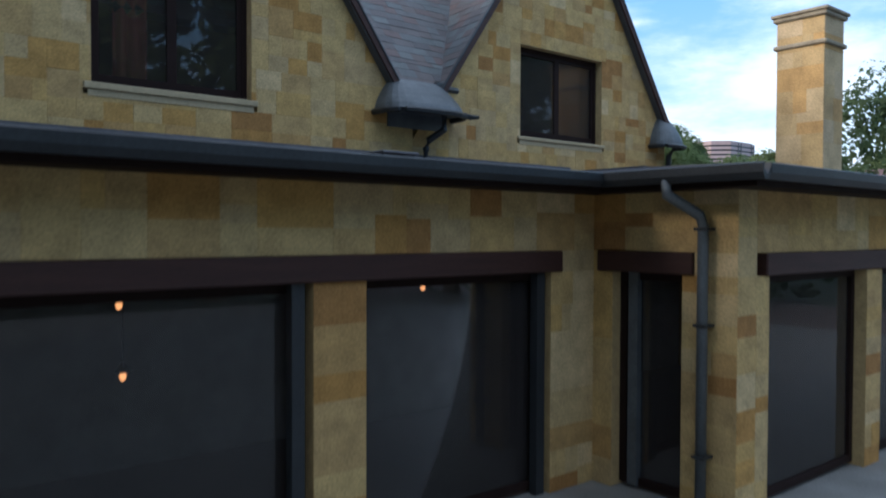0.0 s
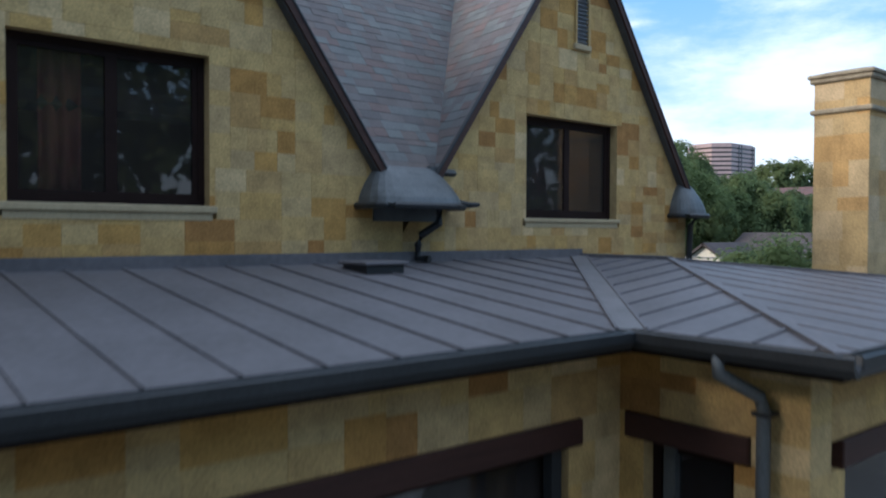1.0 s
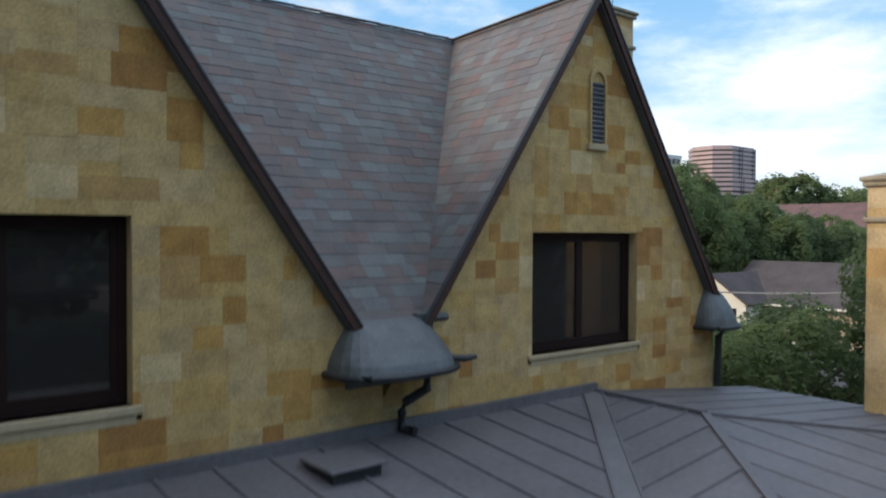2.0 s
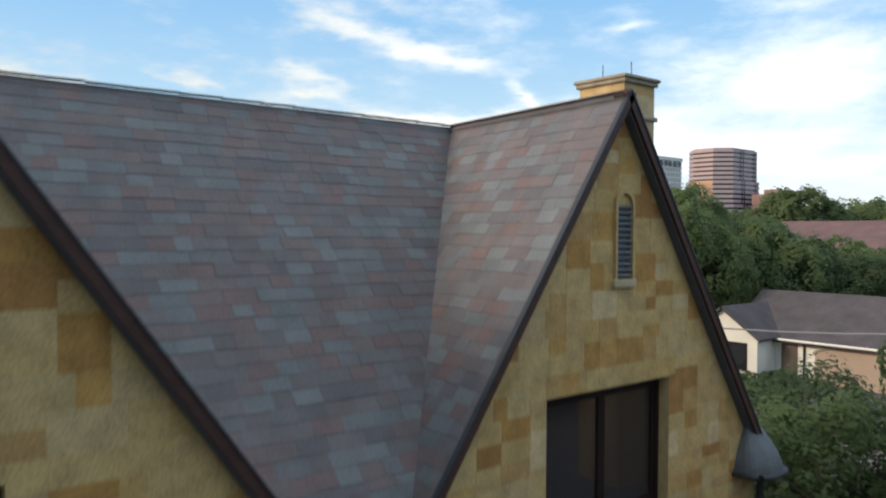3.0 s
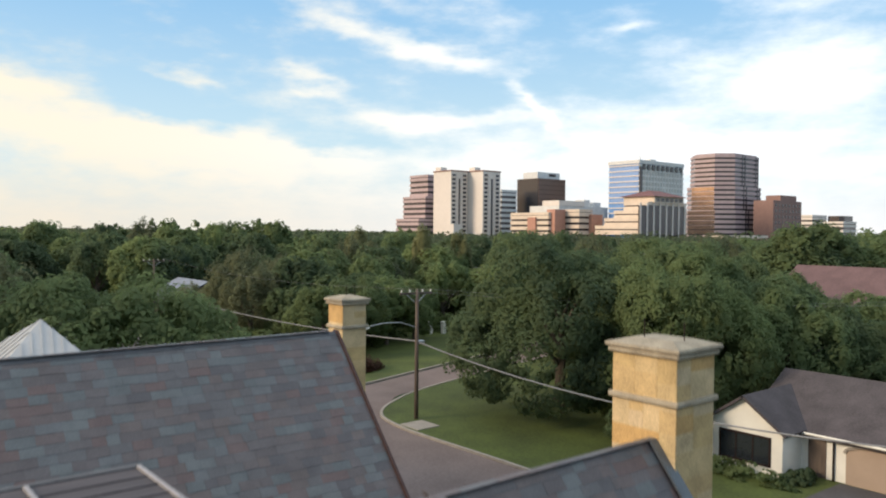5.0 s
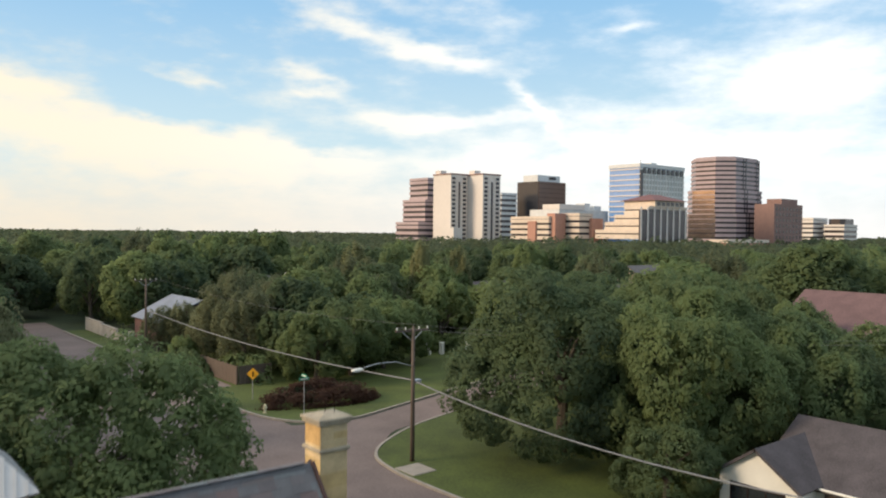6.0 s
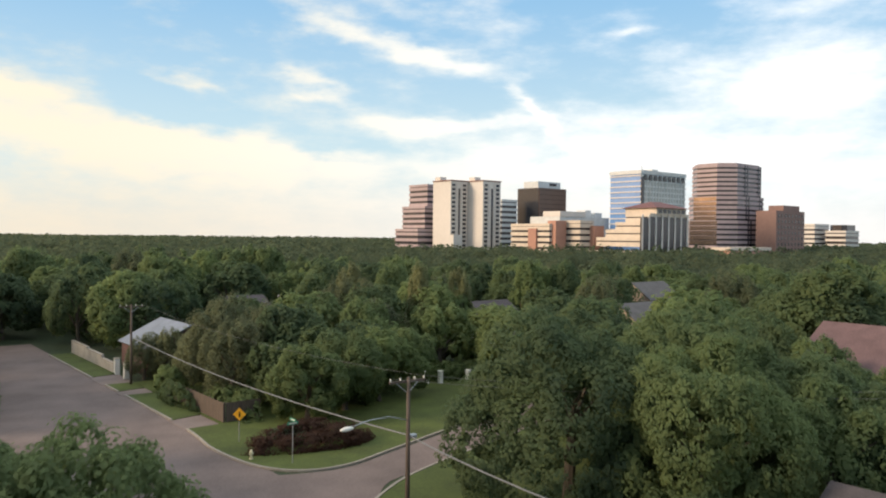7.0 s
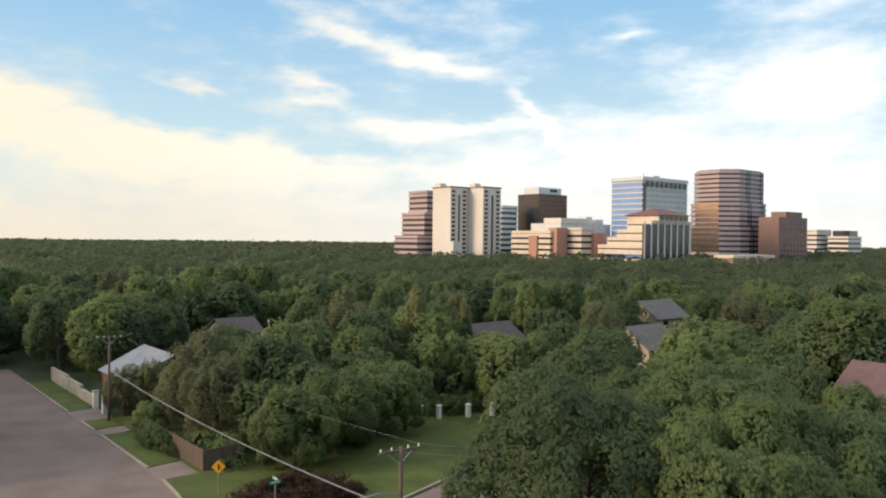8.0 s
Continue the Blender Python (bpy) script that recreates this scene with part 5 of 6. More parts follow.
for s in (-1, 1):
    ye = 27.35 + s * 2.4
    part("wing_roof", slab(bmesh.new(), [(42.85, 27.35, 3.66), (48.4, 27.35, 3.66), (48.4, ye, 1.96), (42.85, ye, 1.96)], 0.14), M_SHINGLE, nb)
b = bmesh.new()
ring(b, 25.9, 28.8, 0.1, 1.65, 0.1, lambda p, q, d: (43.14 + d, p, q), 0.08)
bw = part("bay_window", b, M_DARK, nb)
part("pane", boxed(43.17, 43.18, 26.0, 28.7, 0.2, 1.55), M_CITYGLASS, bw)
for u in (26.85, 27.8):
    part("mullion", boxed(43.145, 43.2, u, u + 0.06, 0.2, 1.55), M_DARK, bw)
# arched garage door
gd = bmesh.new()
ga = [(45.12, 23.0 - 5.0, LZ), (45.12, 23.0, LZ), (45.12, 23.0, 1.2)] + [(45.12, 20.5 + 2.5 * math.cos(a), 1.2 + 0.5 * math.sin(a)) for a in [math.pi * i / 10 for i in range(1, 10)]] + [(45.12, 18.0, 1.2)]
slab(gd, ga, 0, along=(0.06, 0, 0))
gdoor = part("garage_door", gd, M_TAN, nb, "tan arched garage door")
gs = bmesh.new()
for i in range(10):
    a0, a1 = math.pi * i / 10, math.pi * (i + 1) / 10
    bar(gs, (45.1, 20.5 + 2.58 * math.cos(a0), 1.2 + 0.6 * math.sin(a0)), (45.1, 20.5 + 2.58 * math.cos(a1), 1.2 + 0.6 * math.sin(a1)), 0.14, 0.12)
part("arch_trim", gs, M_KERB, nb)
part("front_door", boxed(45.14, 45.2, 24.0, 24.9, LZ, 1.65), M_WOOD, nb)
part("gutter", tubed([(44.75, 6.2, 1.86), (44.75, 25.3, 1.86)], 0.07, 6), M_WHITE, nb)
part("downpipe", tubed([(45.1, 23.6, 1.85), (45.1, 23.6, G)], 0.05, 6), M_DARK, nb)
drive = sheet("driveway", [(34.6, 15), (45, 15), (45, 23.2), (38, 23.4), (34.6, 23.0)], G - 0.1, LZ + 0.02, material("asphalt", [(0.075, 0.07, 0.07)], 0.9, scale=0.6, vary=0.25, fine=10), "dark asphalt driveway before the garage", "driveway")
gable_house("red_roof_house", "two-storey brick house with a red-brown shingle roof", 74.5, 88, 22, 42.7, 5.6, 9.15, "y", M_BRICKW, M_REDROOF)
gable_house("grey_roof_house", "low brick house with a pale blue-grey roof", 39.8, 50, 103, 113, 2.9, 5.4, "y", M_BRICKW, M_GREYROOF, windows=(("f", 42.5, 0.6, 1.9, 1.4), ("f", 47, 0.6, 1.9, 1.4)))
gable_house("grey_storey_house", "grey two-storey house with a hipped dark roof", 59, 64.5, 120, 128, 5.0, 6.9, "x", M_GREYROOF, M_SHINGLE, windows=(("f", 60.5, 3.2, 4.4, 1.1), ("f", 63.0, 3.2, 4.4, 1.1)))
gable_house("dark_roof_house", "house with white gables and a dark roof among trees", 88, 98, 98, 107, 3.6, 6.2, "x", M_WHITE, M_SHINGLE, windows=(("w", 101, 0.8, 2.2, 1.4),))
gable_house("far_grey_house", "tan rendered house with a grey shingle roof among trees", 129, 138.5, 96, 104, 5.4, 8.2, "x", M_TAN, M_TAUPE, windows=(("f", 131.5, 3.4, 4.8, 1.4), ("f", 135.5, 3.4, 4.8, 1.4)))
gable_house("low_grey_house", "low tan house with a grey shingle roof among trees", 107, 115, 82, 90, 3.4, 6.3, "x", M_TAN, M_TAUPE, windows=(("f", 109.5, 1.4, 2.8, 1.4),))

# ---- trees ----
def leaf_mesh(name, c, n, size, mat, rs, soft=None):
    """Leaf sprays: one bent kite of four corners for each centre c and outward way n."""
    k = len(c)
    n = n / np.linalg.norm(n, axis=1, keepdims=True)
    t = np.cross(n, rs.normal(size=(k, 3)))
    t /= np.linalg.norm(t, axis=1, keepdims=True) + 1e-9
    b = np.cross(n, t)
    s = size[:, None]
    v = np.stack([c - t * s, c - b * s * 0.55 + n * s * 0.18, c + t * s, c + b * s * 0.55 + n * s * 0.18], 1).reshape(-1, 3)
    me = bpy.data.meshes.new(name)
    me.vertices.add(4 * k)
    me.vertices.foreach_set("co", v.ravel().astype(np.float32))
    me.loops.add(4 * k)
    me.loops.foreach_set("vertex_index", np.arange(4 * k, dtype=np.int32))
    me.polygons.add(k)
    me.polygons.foreach_set("loop_start", np.arange(0, 4 * k, 4, dtype=np.int32))
    me.update(calc_edges=True)
    if soft is not None:
        me.shade_smooth()
        q = soft / (np.linalg.norm(soft, axis=1, keepdims=True) + 1e-9)
        me.normals_split_custom_set_from_vertices(np.repeat(q, 4, 0))
    me.materials.append(mat)
    return me


def ball(rs, k):
    d = rs.normal(size=(k, 3))
    return d / np.linalg.norm(d, axis=1, keepdims=True)


def crown_points(rs, lobes, lumps, leaves, low=-0.25, squash=0.62, lobe=0.42, lump=0.13):
    """Unit crown: boughs set over a dome, lumps over each bough, leaf sprays over each lump.
    Returns the sprays' centres, their ways and soft normals."""
    d = ball(rs, lobes * 8)
    d = d[d[:, 2] > low]
    keep = [d[0]]
    for q in d[1:]:
        if len(keep) < lobes and min(np.linalg.norm(q - p) for p in keep) > 1.5 / math.sqrt(lobes):
            keep.append(q)
    d = np.array(keep + [(0.0, 0.0, 0.35)])
    flat = np.array([1, 1, squash])
    mid = d * rs.uniform(0.52, 0.72, size=(len(d), 1)) * flat
    rad = lobe * rs.uniform(0.72, 1.2, size=len(d))
    cs, ns, soft = [], [], []
    for i in range(len(d)):
        e = ball(rs, lumps)
        e = e[(e @ d[i]) + 0.35 * e[:, 2] > -0.35]
        p = mid[i] + e * rad[i] * rs.uniform(0.82, 1.06, size=(len(e), 1)) * np.array([1, 1, 0.8])
        gap = np.linalg.norm((p[:, None] - mid[None]) / np.array([1, 1, 0.8]), axis=2) / rad[None]
        gap[:, i] = 9
        for q, w in zip(p[gap.min(1) > 0.72], e[gap.min(1) > 0.72]):
            f = ball(rs, leaves)
            f = np.where(((f @ w) < -0.25)[:, None], -f, f)
            rr = lump * rs.choice((0.6, 0.85, 1.1, 1.35)) * rs.uniform(0.45, 1.05, size=(leaves, 1)) ** 0.6
            cs.append(q + f * rr * np.array([1.1, 1.1, 0.8]))
            ns.append(f + 0.3 * rs.normal(size=(leaves, 3)) + np.array([0, 0, 0.2]))
            soft.append(0.75 * f + 0.65 * w + 0.2 * d[i] + np.array([0, 0, 0.2]))
    return np.concatenate(cs), np.concatenate(ns), np.concatenate(soft)


def make_tree(name, label, r, h, seed, mat, lobes=12, lumps=40, leaves=60, size=0.30, lobe=0.42, lump=0.13, low=-0.3, bare=0.3, squash=0.62):
    rs = np.random.RandomState(seed)
    c, n, soft = crown_points(rs, lobes, lumps, leaves, low, squash, lobe, lump)
    z0, z1 = np.percentile(c[:, 2], 0.5), np.percentile(c[:, 2], 99.7)
    rad = np.percentile(np.hypot(c[:, 0], c[:, 1]), 98)
    c = np.stack([c[:, 0] * r / rad, c[:, 1] * r / rad, bare * h + (c[:, 2] - z0) / (z1 - z0) * h * (1 - bare)], 1)
    me = leaf_mesh("crown", c, n, size * rs.uniform(0.6, 1.35, len(c)), mat, rs, soft)
    tree = thing(name, label, "tree", (0, 0, 0))
    crown = new("crown", me)
    crown.parent = tree
    bm = bmesh.new()
    tr = 0.035 * h
    top = Vector((rs.uniform(-0.4, 0.4), rs.uniform(-0.4, 0.4), h * 0.62))
    tube(bm, [(0, 0, -0.3), (0.02, 0, 0.15), (top.x * 0.3, top.y * 0.3, h * 0.3), top], [tr * 1.7, tr, tr * 0.8, tr * 0.35], 8)
    trunk = part("trunk", bm, M_BARK, tree)
    for i in range(6):
        a = 2 * math.pi * i / 6 + rs.uniform(-0.4, 0.4)
        z0 = h * rs.uniform(0.22, 0.45)
        rr = r * rs.uniform(0.4, 0.6)
        part("limb", tubed([(top.x * z0 / h, top.y * z0 / h, z0), (rr * 0.5 * math.cos(a), rr * 0.5 * math.sin(a), z0 + h * 0.16), (rr * math.cos(a), rr * math.sin(a), z0 + h * 0.27)], [tr * 0.5, tr * 0.32, tr * 0.12], 6), M_BARK, trunk)
    return tree


OAKS = [make_tree("tree", "broad leafy oak with a dense green crown", 7.0, 11.0, 100 + i, M_LEAF, lobes=26, lumps=80, leaves=70, size=0.125, lobe=0.30, lump=0.085, bare=0.10, low=-0.5) for i in range(3)]
ROUND = [make_tree("tree", "round-crowned green street tree", 4.6, 9.5, 200 + i, M_LEAF, lobes=13, lumps=60, leaves=48, size=0.15, lobe=0.36, lump=0.12, bare=0.08, low=-0.6) for i in range(4)]
DULL = [make_tree("tree", "loose grey-green tree with thin foliage", 4.0, 9.5, 300 + i, M_LEAF_GREY, lobes=14, lumps=44, leaves=34, size=0.15, lobe=0.32, lump=0.13, bare=0.06, low=-0.7) for i in range(2)]
FAR = [make_tree("tree", "round-crowned green tree among the gardens", 4.6, 9.5, 250 + i, M_LEAF, lobes=10, lumps=44, leaves=26, size=0.25, lobe=0.40, lump=0.14, bare=0.08, low=-0.6) for i in range(5)]
TALL = [make_tree("tree", "narrow tall poplar-like tree", 1.7, 11.0, 400, M_LEAF_POPLAR, lobes=14, lumps=40, leaves=30, size=0.14, lobe=0.36, lump=0.15, bare=0.10, low=-0.9)]
BUSH = [make_tree("tree", "small dark leafy tree beside the house", 2.6, 6.0, 500, M_LEAF, lobes=12, lumps=50, leaves=34, size=0.085, lobe=0.38, lump=0.14, bare=0.06, low=-0.6)]
used = set()
rt = random.Random(77)


def plant(kinds, x, y, r, h, base_r, base_h, label="", group="trees of the neighbourhood"):
    src = kinds[rt.randrange(len(kinds))]
    s = r / base_r
    m = Matrix.Translation((x, y, G)) @ Matrix.Rotation(rt.uniform(0, 6.28), 4, "Z") @ Matrix.Diagonal((s, s * rt.uniform(0.92, 1.08), h / base_h, 1))
    if src.name not in used:
        used.add(src.name)
        src.matrix_basis = m
        t = src
    else:
        t = copy_thing(src, m)
        t.matrix_basis = m
    tagged(t, label, group=group)
    return t


for x, y, r, h in ((45.3, 42.3, 7.7, 12.2), (47.8, 34.6, 6.0, 11.2), (54.5, 38.5, 7.0, 12.0), (14.3, 39.0, 6.6, 10.6), (5.5, 41.0, 6.5, 10.8), (61, 29, 5.8, 7.4), (66, 40, 5.5, 7.6), (57, 47, 5.5, 10.5), ):
    plant(OAKS, x, y, r, h, 7.0, 11.0)
for x, y, r, h in ((48.5, 84.5, 5.0, 9.6), (53.5, 90.0, 5.2, 10.2), (59.5, 86.0, 4.6, 9.6), (64.5, 92, 5, 10.5), (48.0, 95.0, 4.6, 9.5), (49.5, 79.5, 4.4, 7.6), (55.5, 81.0, 4.2, 7.8), (44.6, 79.0, 3.4, 6.6), (69, 84, 4.2, 8.6), (74, 96, 5.2, 11), (74, 76, 4.8, 9), (78, 68, 5.2, 10), (70, 62, 5.0, 10.5), (63, 55, 5.2, 10.5), (72, 52, 6.0, 11), (82, 58, 6, 11.5), (18.0, 100, 5.2, 10), (18.6, 111, 5.4, 11), (19.2, 122, 5.6, 11), (20, 133, 6, 11), (12, 72, 5.5, 10), (13, 92, 5.5, 10), (13, 110, 5.5, 10.5), (14.5, 128, 5.5, 10), (22, 145, 6, 11), (32, 148, 6, 10.5), (8, 55, 6, 10.5), (41.5, 31.5, 3.0, 5.0), (44.0, 72.5, 3.8, 7.0), (49.0, 74.0, 4.2, 7.8), (54.0, 75.5, 4.0, 7.4), (59.0, 77.0, 3.6, 7.0), (71.8, 39.6, 3.6, 9.2), (72.5, 34.2, 4.2, 7.0), (73.2, 41.0, 4.2, 7.2), (68.5, 37.2, 4.2, 8.0), (70.5, 31.0, 4.4, 8.0), (69.5, 25.5, 4.2, 7.8), (122, 97, 4.5, 9.5), (66.5, 33.0, 4.0, 7.0), (71.5, 44.0, 4.2, 10.4), (76.0, 47.5, 4.6, 10.0), (62, 35, 5, 9.4), (54.8, 30.8, 4.2, 9.0), (59, 32.5, 4.4, 9.4), (97, 50, 8.0, 13.8), (110, 40, 9, 14.8)):
    plant(ROUND if math.hypot(x - 8, y - 9) < 78 or r > 7 else FAR, x, y, r, h, 4.6, 9.5)
for x, y, r, h in ((41.8, 83.5, 3.6, 8.6), (43.0, 90.0, 4.0, 10.4), (45.6, 86.2, 3.6, 9.6), (43.2, 96.0, 3.0, 6.4), (68, 99, 3.6, 11.0), (75, 91, 3.0, 9.5), (38.9, 101.5, 2.4, 5.4), (41.2, 100.2, 2.4, 6.0), (62, 97, 3, 11.5)):
    plant(DULL, x, y, r, h, 4.0, 9.5)
for x, y, r, h in ((77.2, 89.9, 1.9, 12.6), (71.6, 92.0, 1.6, 13.4), (73.6, 94.0, 1.4, 12.4), (66.8, 101.0, 2.2, 13.0)):
    plant(TALL, x, y, r, h, 1.7, 11.0)
for x, y, r, h in ((21.2, 11.6, 2.7, 4.6), (24.5, 13.6, 2.6, 4.6), (22.8, 8.6, 2.6, 7.9), (20.6, 15.2, 2.2, 3.8), (27.5, 17.0, 2.5, 3.2)):
    plant(BUSH, x, y, r, h, 2.6, 6.0, "small dark leafy tree beside the house")
# trees behind the camera show in the windows; unseen left ones added for shade
for x, y, r, h in ((-12, -25, 7.5, 18), (-2, -28, 7.5, 19), (6, -29, 7.5, 18), (-12, 8.0, 5.5, 13), (-9.5, 11.0, 5, 14), (14, -24, 8, 20), (22, -16, 6, 9.5), (33, -13, 7, 14), (-20, -12, 7, 14), (-19, 9, 6, 9), (-8.5, -0.5, 6.0, 18.5), (-15, 14, 6, 9.5), (2, 45, 6.5, 18), (-6, 49, 7, 17), (-4, 41, 6, 13)):
    plant(FAR, x, y, r, h, 4.6, 9.5)


def free_spot(x, y, r):
    if 17.5 - r * 0.5 < x < 36.8 + r * 0.7 and y < 142:
        return False
    if x < 22 and y < 47:
        return False
    if 36 < x < 73 and 45 < y < 82 + 0.5 * r:
        return False
    if 36 < x < 64 and 0 < y < 46:
        return False
    for hx0, hx1, hy0, hy1 in ((38, 53, 92, 116), (56, 69, 112, 131), (86, 100, 90, 109), (70, 90, 20, 45), (122, 140, 84, 106), (104, 117, 74, 92), (34, 47, 76, 98)):
        if hx0 - r < x < hx1 + r and hy0 - r < y < hy1 + r:
            return False
    if 60 < math.degrees(math.atan2(x - 8, y - 9)) < 73 and math.hypot(x - 8, y - 9) < 82:
        return False
    side = 59.0 + (x - 60) * 0.25
    if 36 < x < 110 and side - 1 - r * 0.6 < y < side + 6.5 + r * 0.6:
        return False
    return True


taken = []
for gy in range(-2, 26):
    for gx in range(-3, 28):
        x, y = gx * 8.3 + rt.uniform(-3, 3), 24 + gy * 8.3 + rt.uniform(-3, 3)
        rng = math.hypot(x - 8, y - 9)
        az = math.degrees(math.atan2(x - 8, y - 9))
        if not (45 < rng < 190) or not (4 < az < 76):
            continue
        r = rt.uniform(3.4, 6.2)
        if not free_spot(x, y, r):
            continue
        h = rt.choice((7.0, 8.5, 9.5, 10.5, 11.5)) + rt.uniform(-0.6, 0.8) + (0.8 if rng > 110 else 0) + (1.6 if az < 28 and rng > 90 else 0) + (1.0 if az > 65 else 0)
        if rt.random() < 0.14:
            plant(DULL, x, y, r * 0.85, h, 4.0, 9.5)
        else:
            plant(FAR if rng > 72 else ROUND, x, y, r * rt.choice((1.0, 1.0, 1.25)), h, 4.6, 9.5)

# a model tree that was planted nowhere goes away
for kinds in (OAKS, ROUND, FAR, DULL, TALL, BUSH):
    for src in kinds:
        if src.name not in used:
            for ob in list(src.children_recursive) + [src]:
                bpy.data.objects.remove(ob)

# far woods, uncountable
rs = np.random.RandomState(9)
cs, ns, ss, qs = [], [], [], []
for lo, hi, cell, leaves, size in ((182, 340, 9.4, 190, 0.55), (340, 700, 12.0, 48, 1.25), (700, 1900, 19.0, 15, 2.8)):
    area = math.radians(76) / 2 * (hi ** 2 - lo ** 2)
    k = int(area / cell ** 2 * 1.15)
    rad = np.sqrt(rs.uniform(lo ** 2, hi ** 2, k))
    az = np.radians(rs.uniform(1, 77, k))
    px, py = 8 + rad * np.sin(az), 9 + rad * np.cos(az)
    hh = rs.uniform(6.5, 12.5, k) + 3.6 * rs.rand(k) ** 4 + 1.2 * np.sin(px / 60) * np.cos(py / 75)
    rr = rs.uniform(0.36, 0.74, k) * cell * (1.15 if cell < 15 else 1)
    e = ball(rs, k * leaves)
    e[:, 2] = np.abs(e[:, 2]) * 1.0 - 0.25
    bump = rs.uniform(0.72, 1.05, size=(k * leaves, 1))
    base = np.repeat(np.stack([px, py, hh * 0.55 + G], 1), leaves, 0)
    ext = np.repeat(np.stack([rr, rr, hh * 0.45], 1), leaves, 0)
    cs.append(base + e * ext * bump)
    ns.append(e + 0.35 * rs.normal(size=e.shape) + np.array([0, 0, 0.3]))
    ss.append(size * rs.uniform(0.6, 1.4, k * leaves))
    qs.append(e + 0.25 * rs.normal(size=e.shape) + np.array([0, 0, 0.25]))
woods = new("woods", leaf_mesh("woods", np.concatenate(cs), np.concatenate(ns), np.concatenate(ss), M_LEAF_HAZED, rs, np.concatenate(qs)))
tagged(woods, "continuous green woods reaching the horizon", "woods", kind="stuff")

# planted bed and low shrubs
rs = np.random.RandomState(12)


def shrub_bed(name, label, centre, rx, ry, turn, hgt, mat, clumps, leaves, size):
    c, n, soft = crown_points(rs, 14, clumps, leaves, 0.0, lobe=0.34, lump=0.14)
    c = c * np.array([rx, ry, hgt / 0.75])
    ct, st = math.cos(turn), math.sin(turn)
    c = np.stack([c[:, 0] * ct - c[:, 1] * st, c[:, 0] * st + c[:, 1] * ct, np.maximum(c[:, 2], 0.02)], 1) + np.array(centre)
    ob = new(name, leaf_mesh(name, c, n, size * rs.uniform(0.6, 1.3, len(c)), mat, rs, soft))
    return tagged(ob, label, "shrubs", kind="stuff")


shrub_bed("shrub_bed", "bed of dark purple-leaved shrubs on the corner lawn", (40.3, 65.4, LZ), 5.2, 2.7, -0.25, 2.0, M_LEAF_RED, 40, 30, 0.13)
shrub_bed("shrub_bed", "light green low plants among the purple shrubs", (38.8, 66.8, LZ), 2.6, 1.0, -0.5, 1.5, M_LEAF_GREY, 12, 14, 0.15)
shrub_bed("hedge", "low dark green hedge before the white bungalow", (42.0, 27.3, LZ), 0.9, 3.2, 0.0, 0.8, M_LEAF, 13, 16, 0.13)
shrub_bed("hedge", "dark green shrubs by the neighbour's door", (43.6, 24.6, LZ), 1.2, 0.7, 0.0, 0.7, M_LEAF, 12, 16, 0.12)
shrub_bed("hedge", "dense dark hedge behind the fence", (40.2, 80.5, LZ), 2.0, 5.5, 0.0, 2.6, M_LEAF, 27, 18, 0.22)
shrub_bed("hedge", "dark hedge behind the white pillars", (68, 80.5, LZ), 6.5, 1.8, -0.4, 2.6, M_LEAF, 27, 16, 0.22)
shrub_bed("hedge", "dark shrubs along the fence and drive", (39.0, 93.5, LZ), 1.6, 3.4, 0.0, 2.8, M_LEAF, 18, 18, 0.2)
shrub_bed("hedge", "dark shrubs before the board fence", (36.9, 85.6, LZ), 0.9, 4.6, 0.0, 2.3, M_LEAF, 19, 26, 0.16)

# ---- office towers beyond the trees ----
def mat_plain(name, c, rough=0.7, vary=0.12, spec=0.4):
    return material(name, [c], rough, scale=0.05, vary=vary, fine=0.4, bump=0, spec=spec)


T_PURPLE = mat_plain("purple_brown_granite", (0.42, 0.325, 0.325))
T_WHITE = mat_plain("cream_concrete", (0.66, 0.60, 0.54), vary=0.05)
T_BLACK = mat_plain("black_curtain_wall", (0.035, 0.035, 0.04), 0.25, spec=0.6)
T_BROWN = mat_plain("bronze_curtain_wall", (0.15, 0.085, 0.06), 0.3, spec=0.6)
T_BEIGE = mat_plain("beige_stone", (0.62, 0.52, 0.42))
T_RUST = mat_plain("rust_brick", (0.42, 0.22, 0.16))
T_BLUE = mat_plain("blue_glass", (0.16, 0.30, 0.56), 0.15, spec=0.8)
T_GREY = mat_plain("grey_panel", (0.62, 0.62, 0.60))
T_GLASS = mat_plain("tower_glass", (0.035, 0.034, 0.042), 0.12, spec=0.5)
T_PALE = mat_plain("pale_glass", (0.42, 0.43, 0.40), 0.25, spec=0.6)
T_ROOFR = mat_plain("dark_red_roof", (0.17, 0.075, 0.065))
T_BRICK = mat_plain("brown_red_brick", (0.25, 0.15, 0.125))


def tower(name, label, at):
    return thing(name, label, "office tower", (*at, G), group="skyline of office towers")


def bands(t, x0, y0, lx, ly, z0, z1, floors, glass, stone, share=0.5, out=0.5, chop=None):
    """A glass body with a proud stone band at each storey."""
    part("body", boxed(x0, x0 + lx, y0, y0 + ly, z0, z1), glass, t)
    h = (z1 - z0) / floors
    for i in range(floors):
        a = z0 + i * h
        part("spandrel", boxed(x0 - out, x0 + lx + out, y0 - out, y0 + ly + out, a, a + h * share), stone, t)
    part("parapet", boxed(x0 - out, x0 + lx + out, y0 - out, y0 + ly + out, z1 - h * 0.3, z1 + 0.6), stone, t)


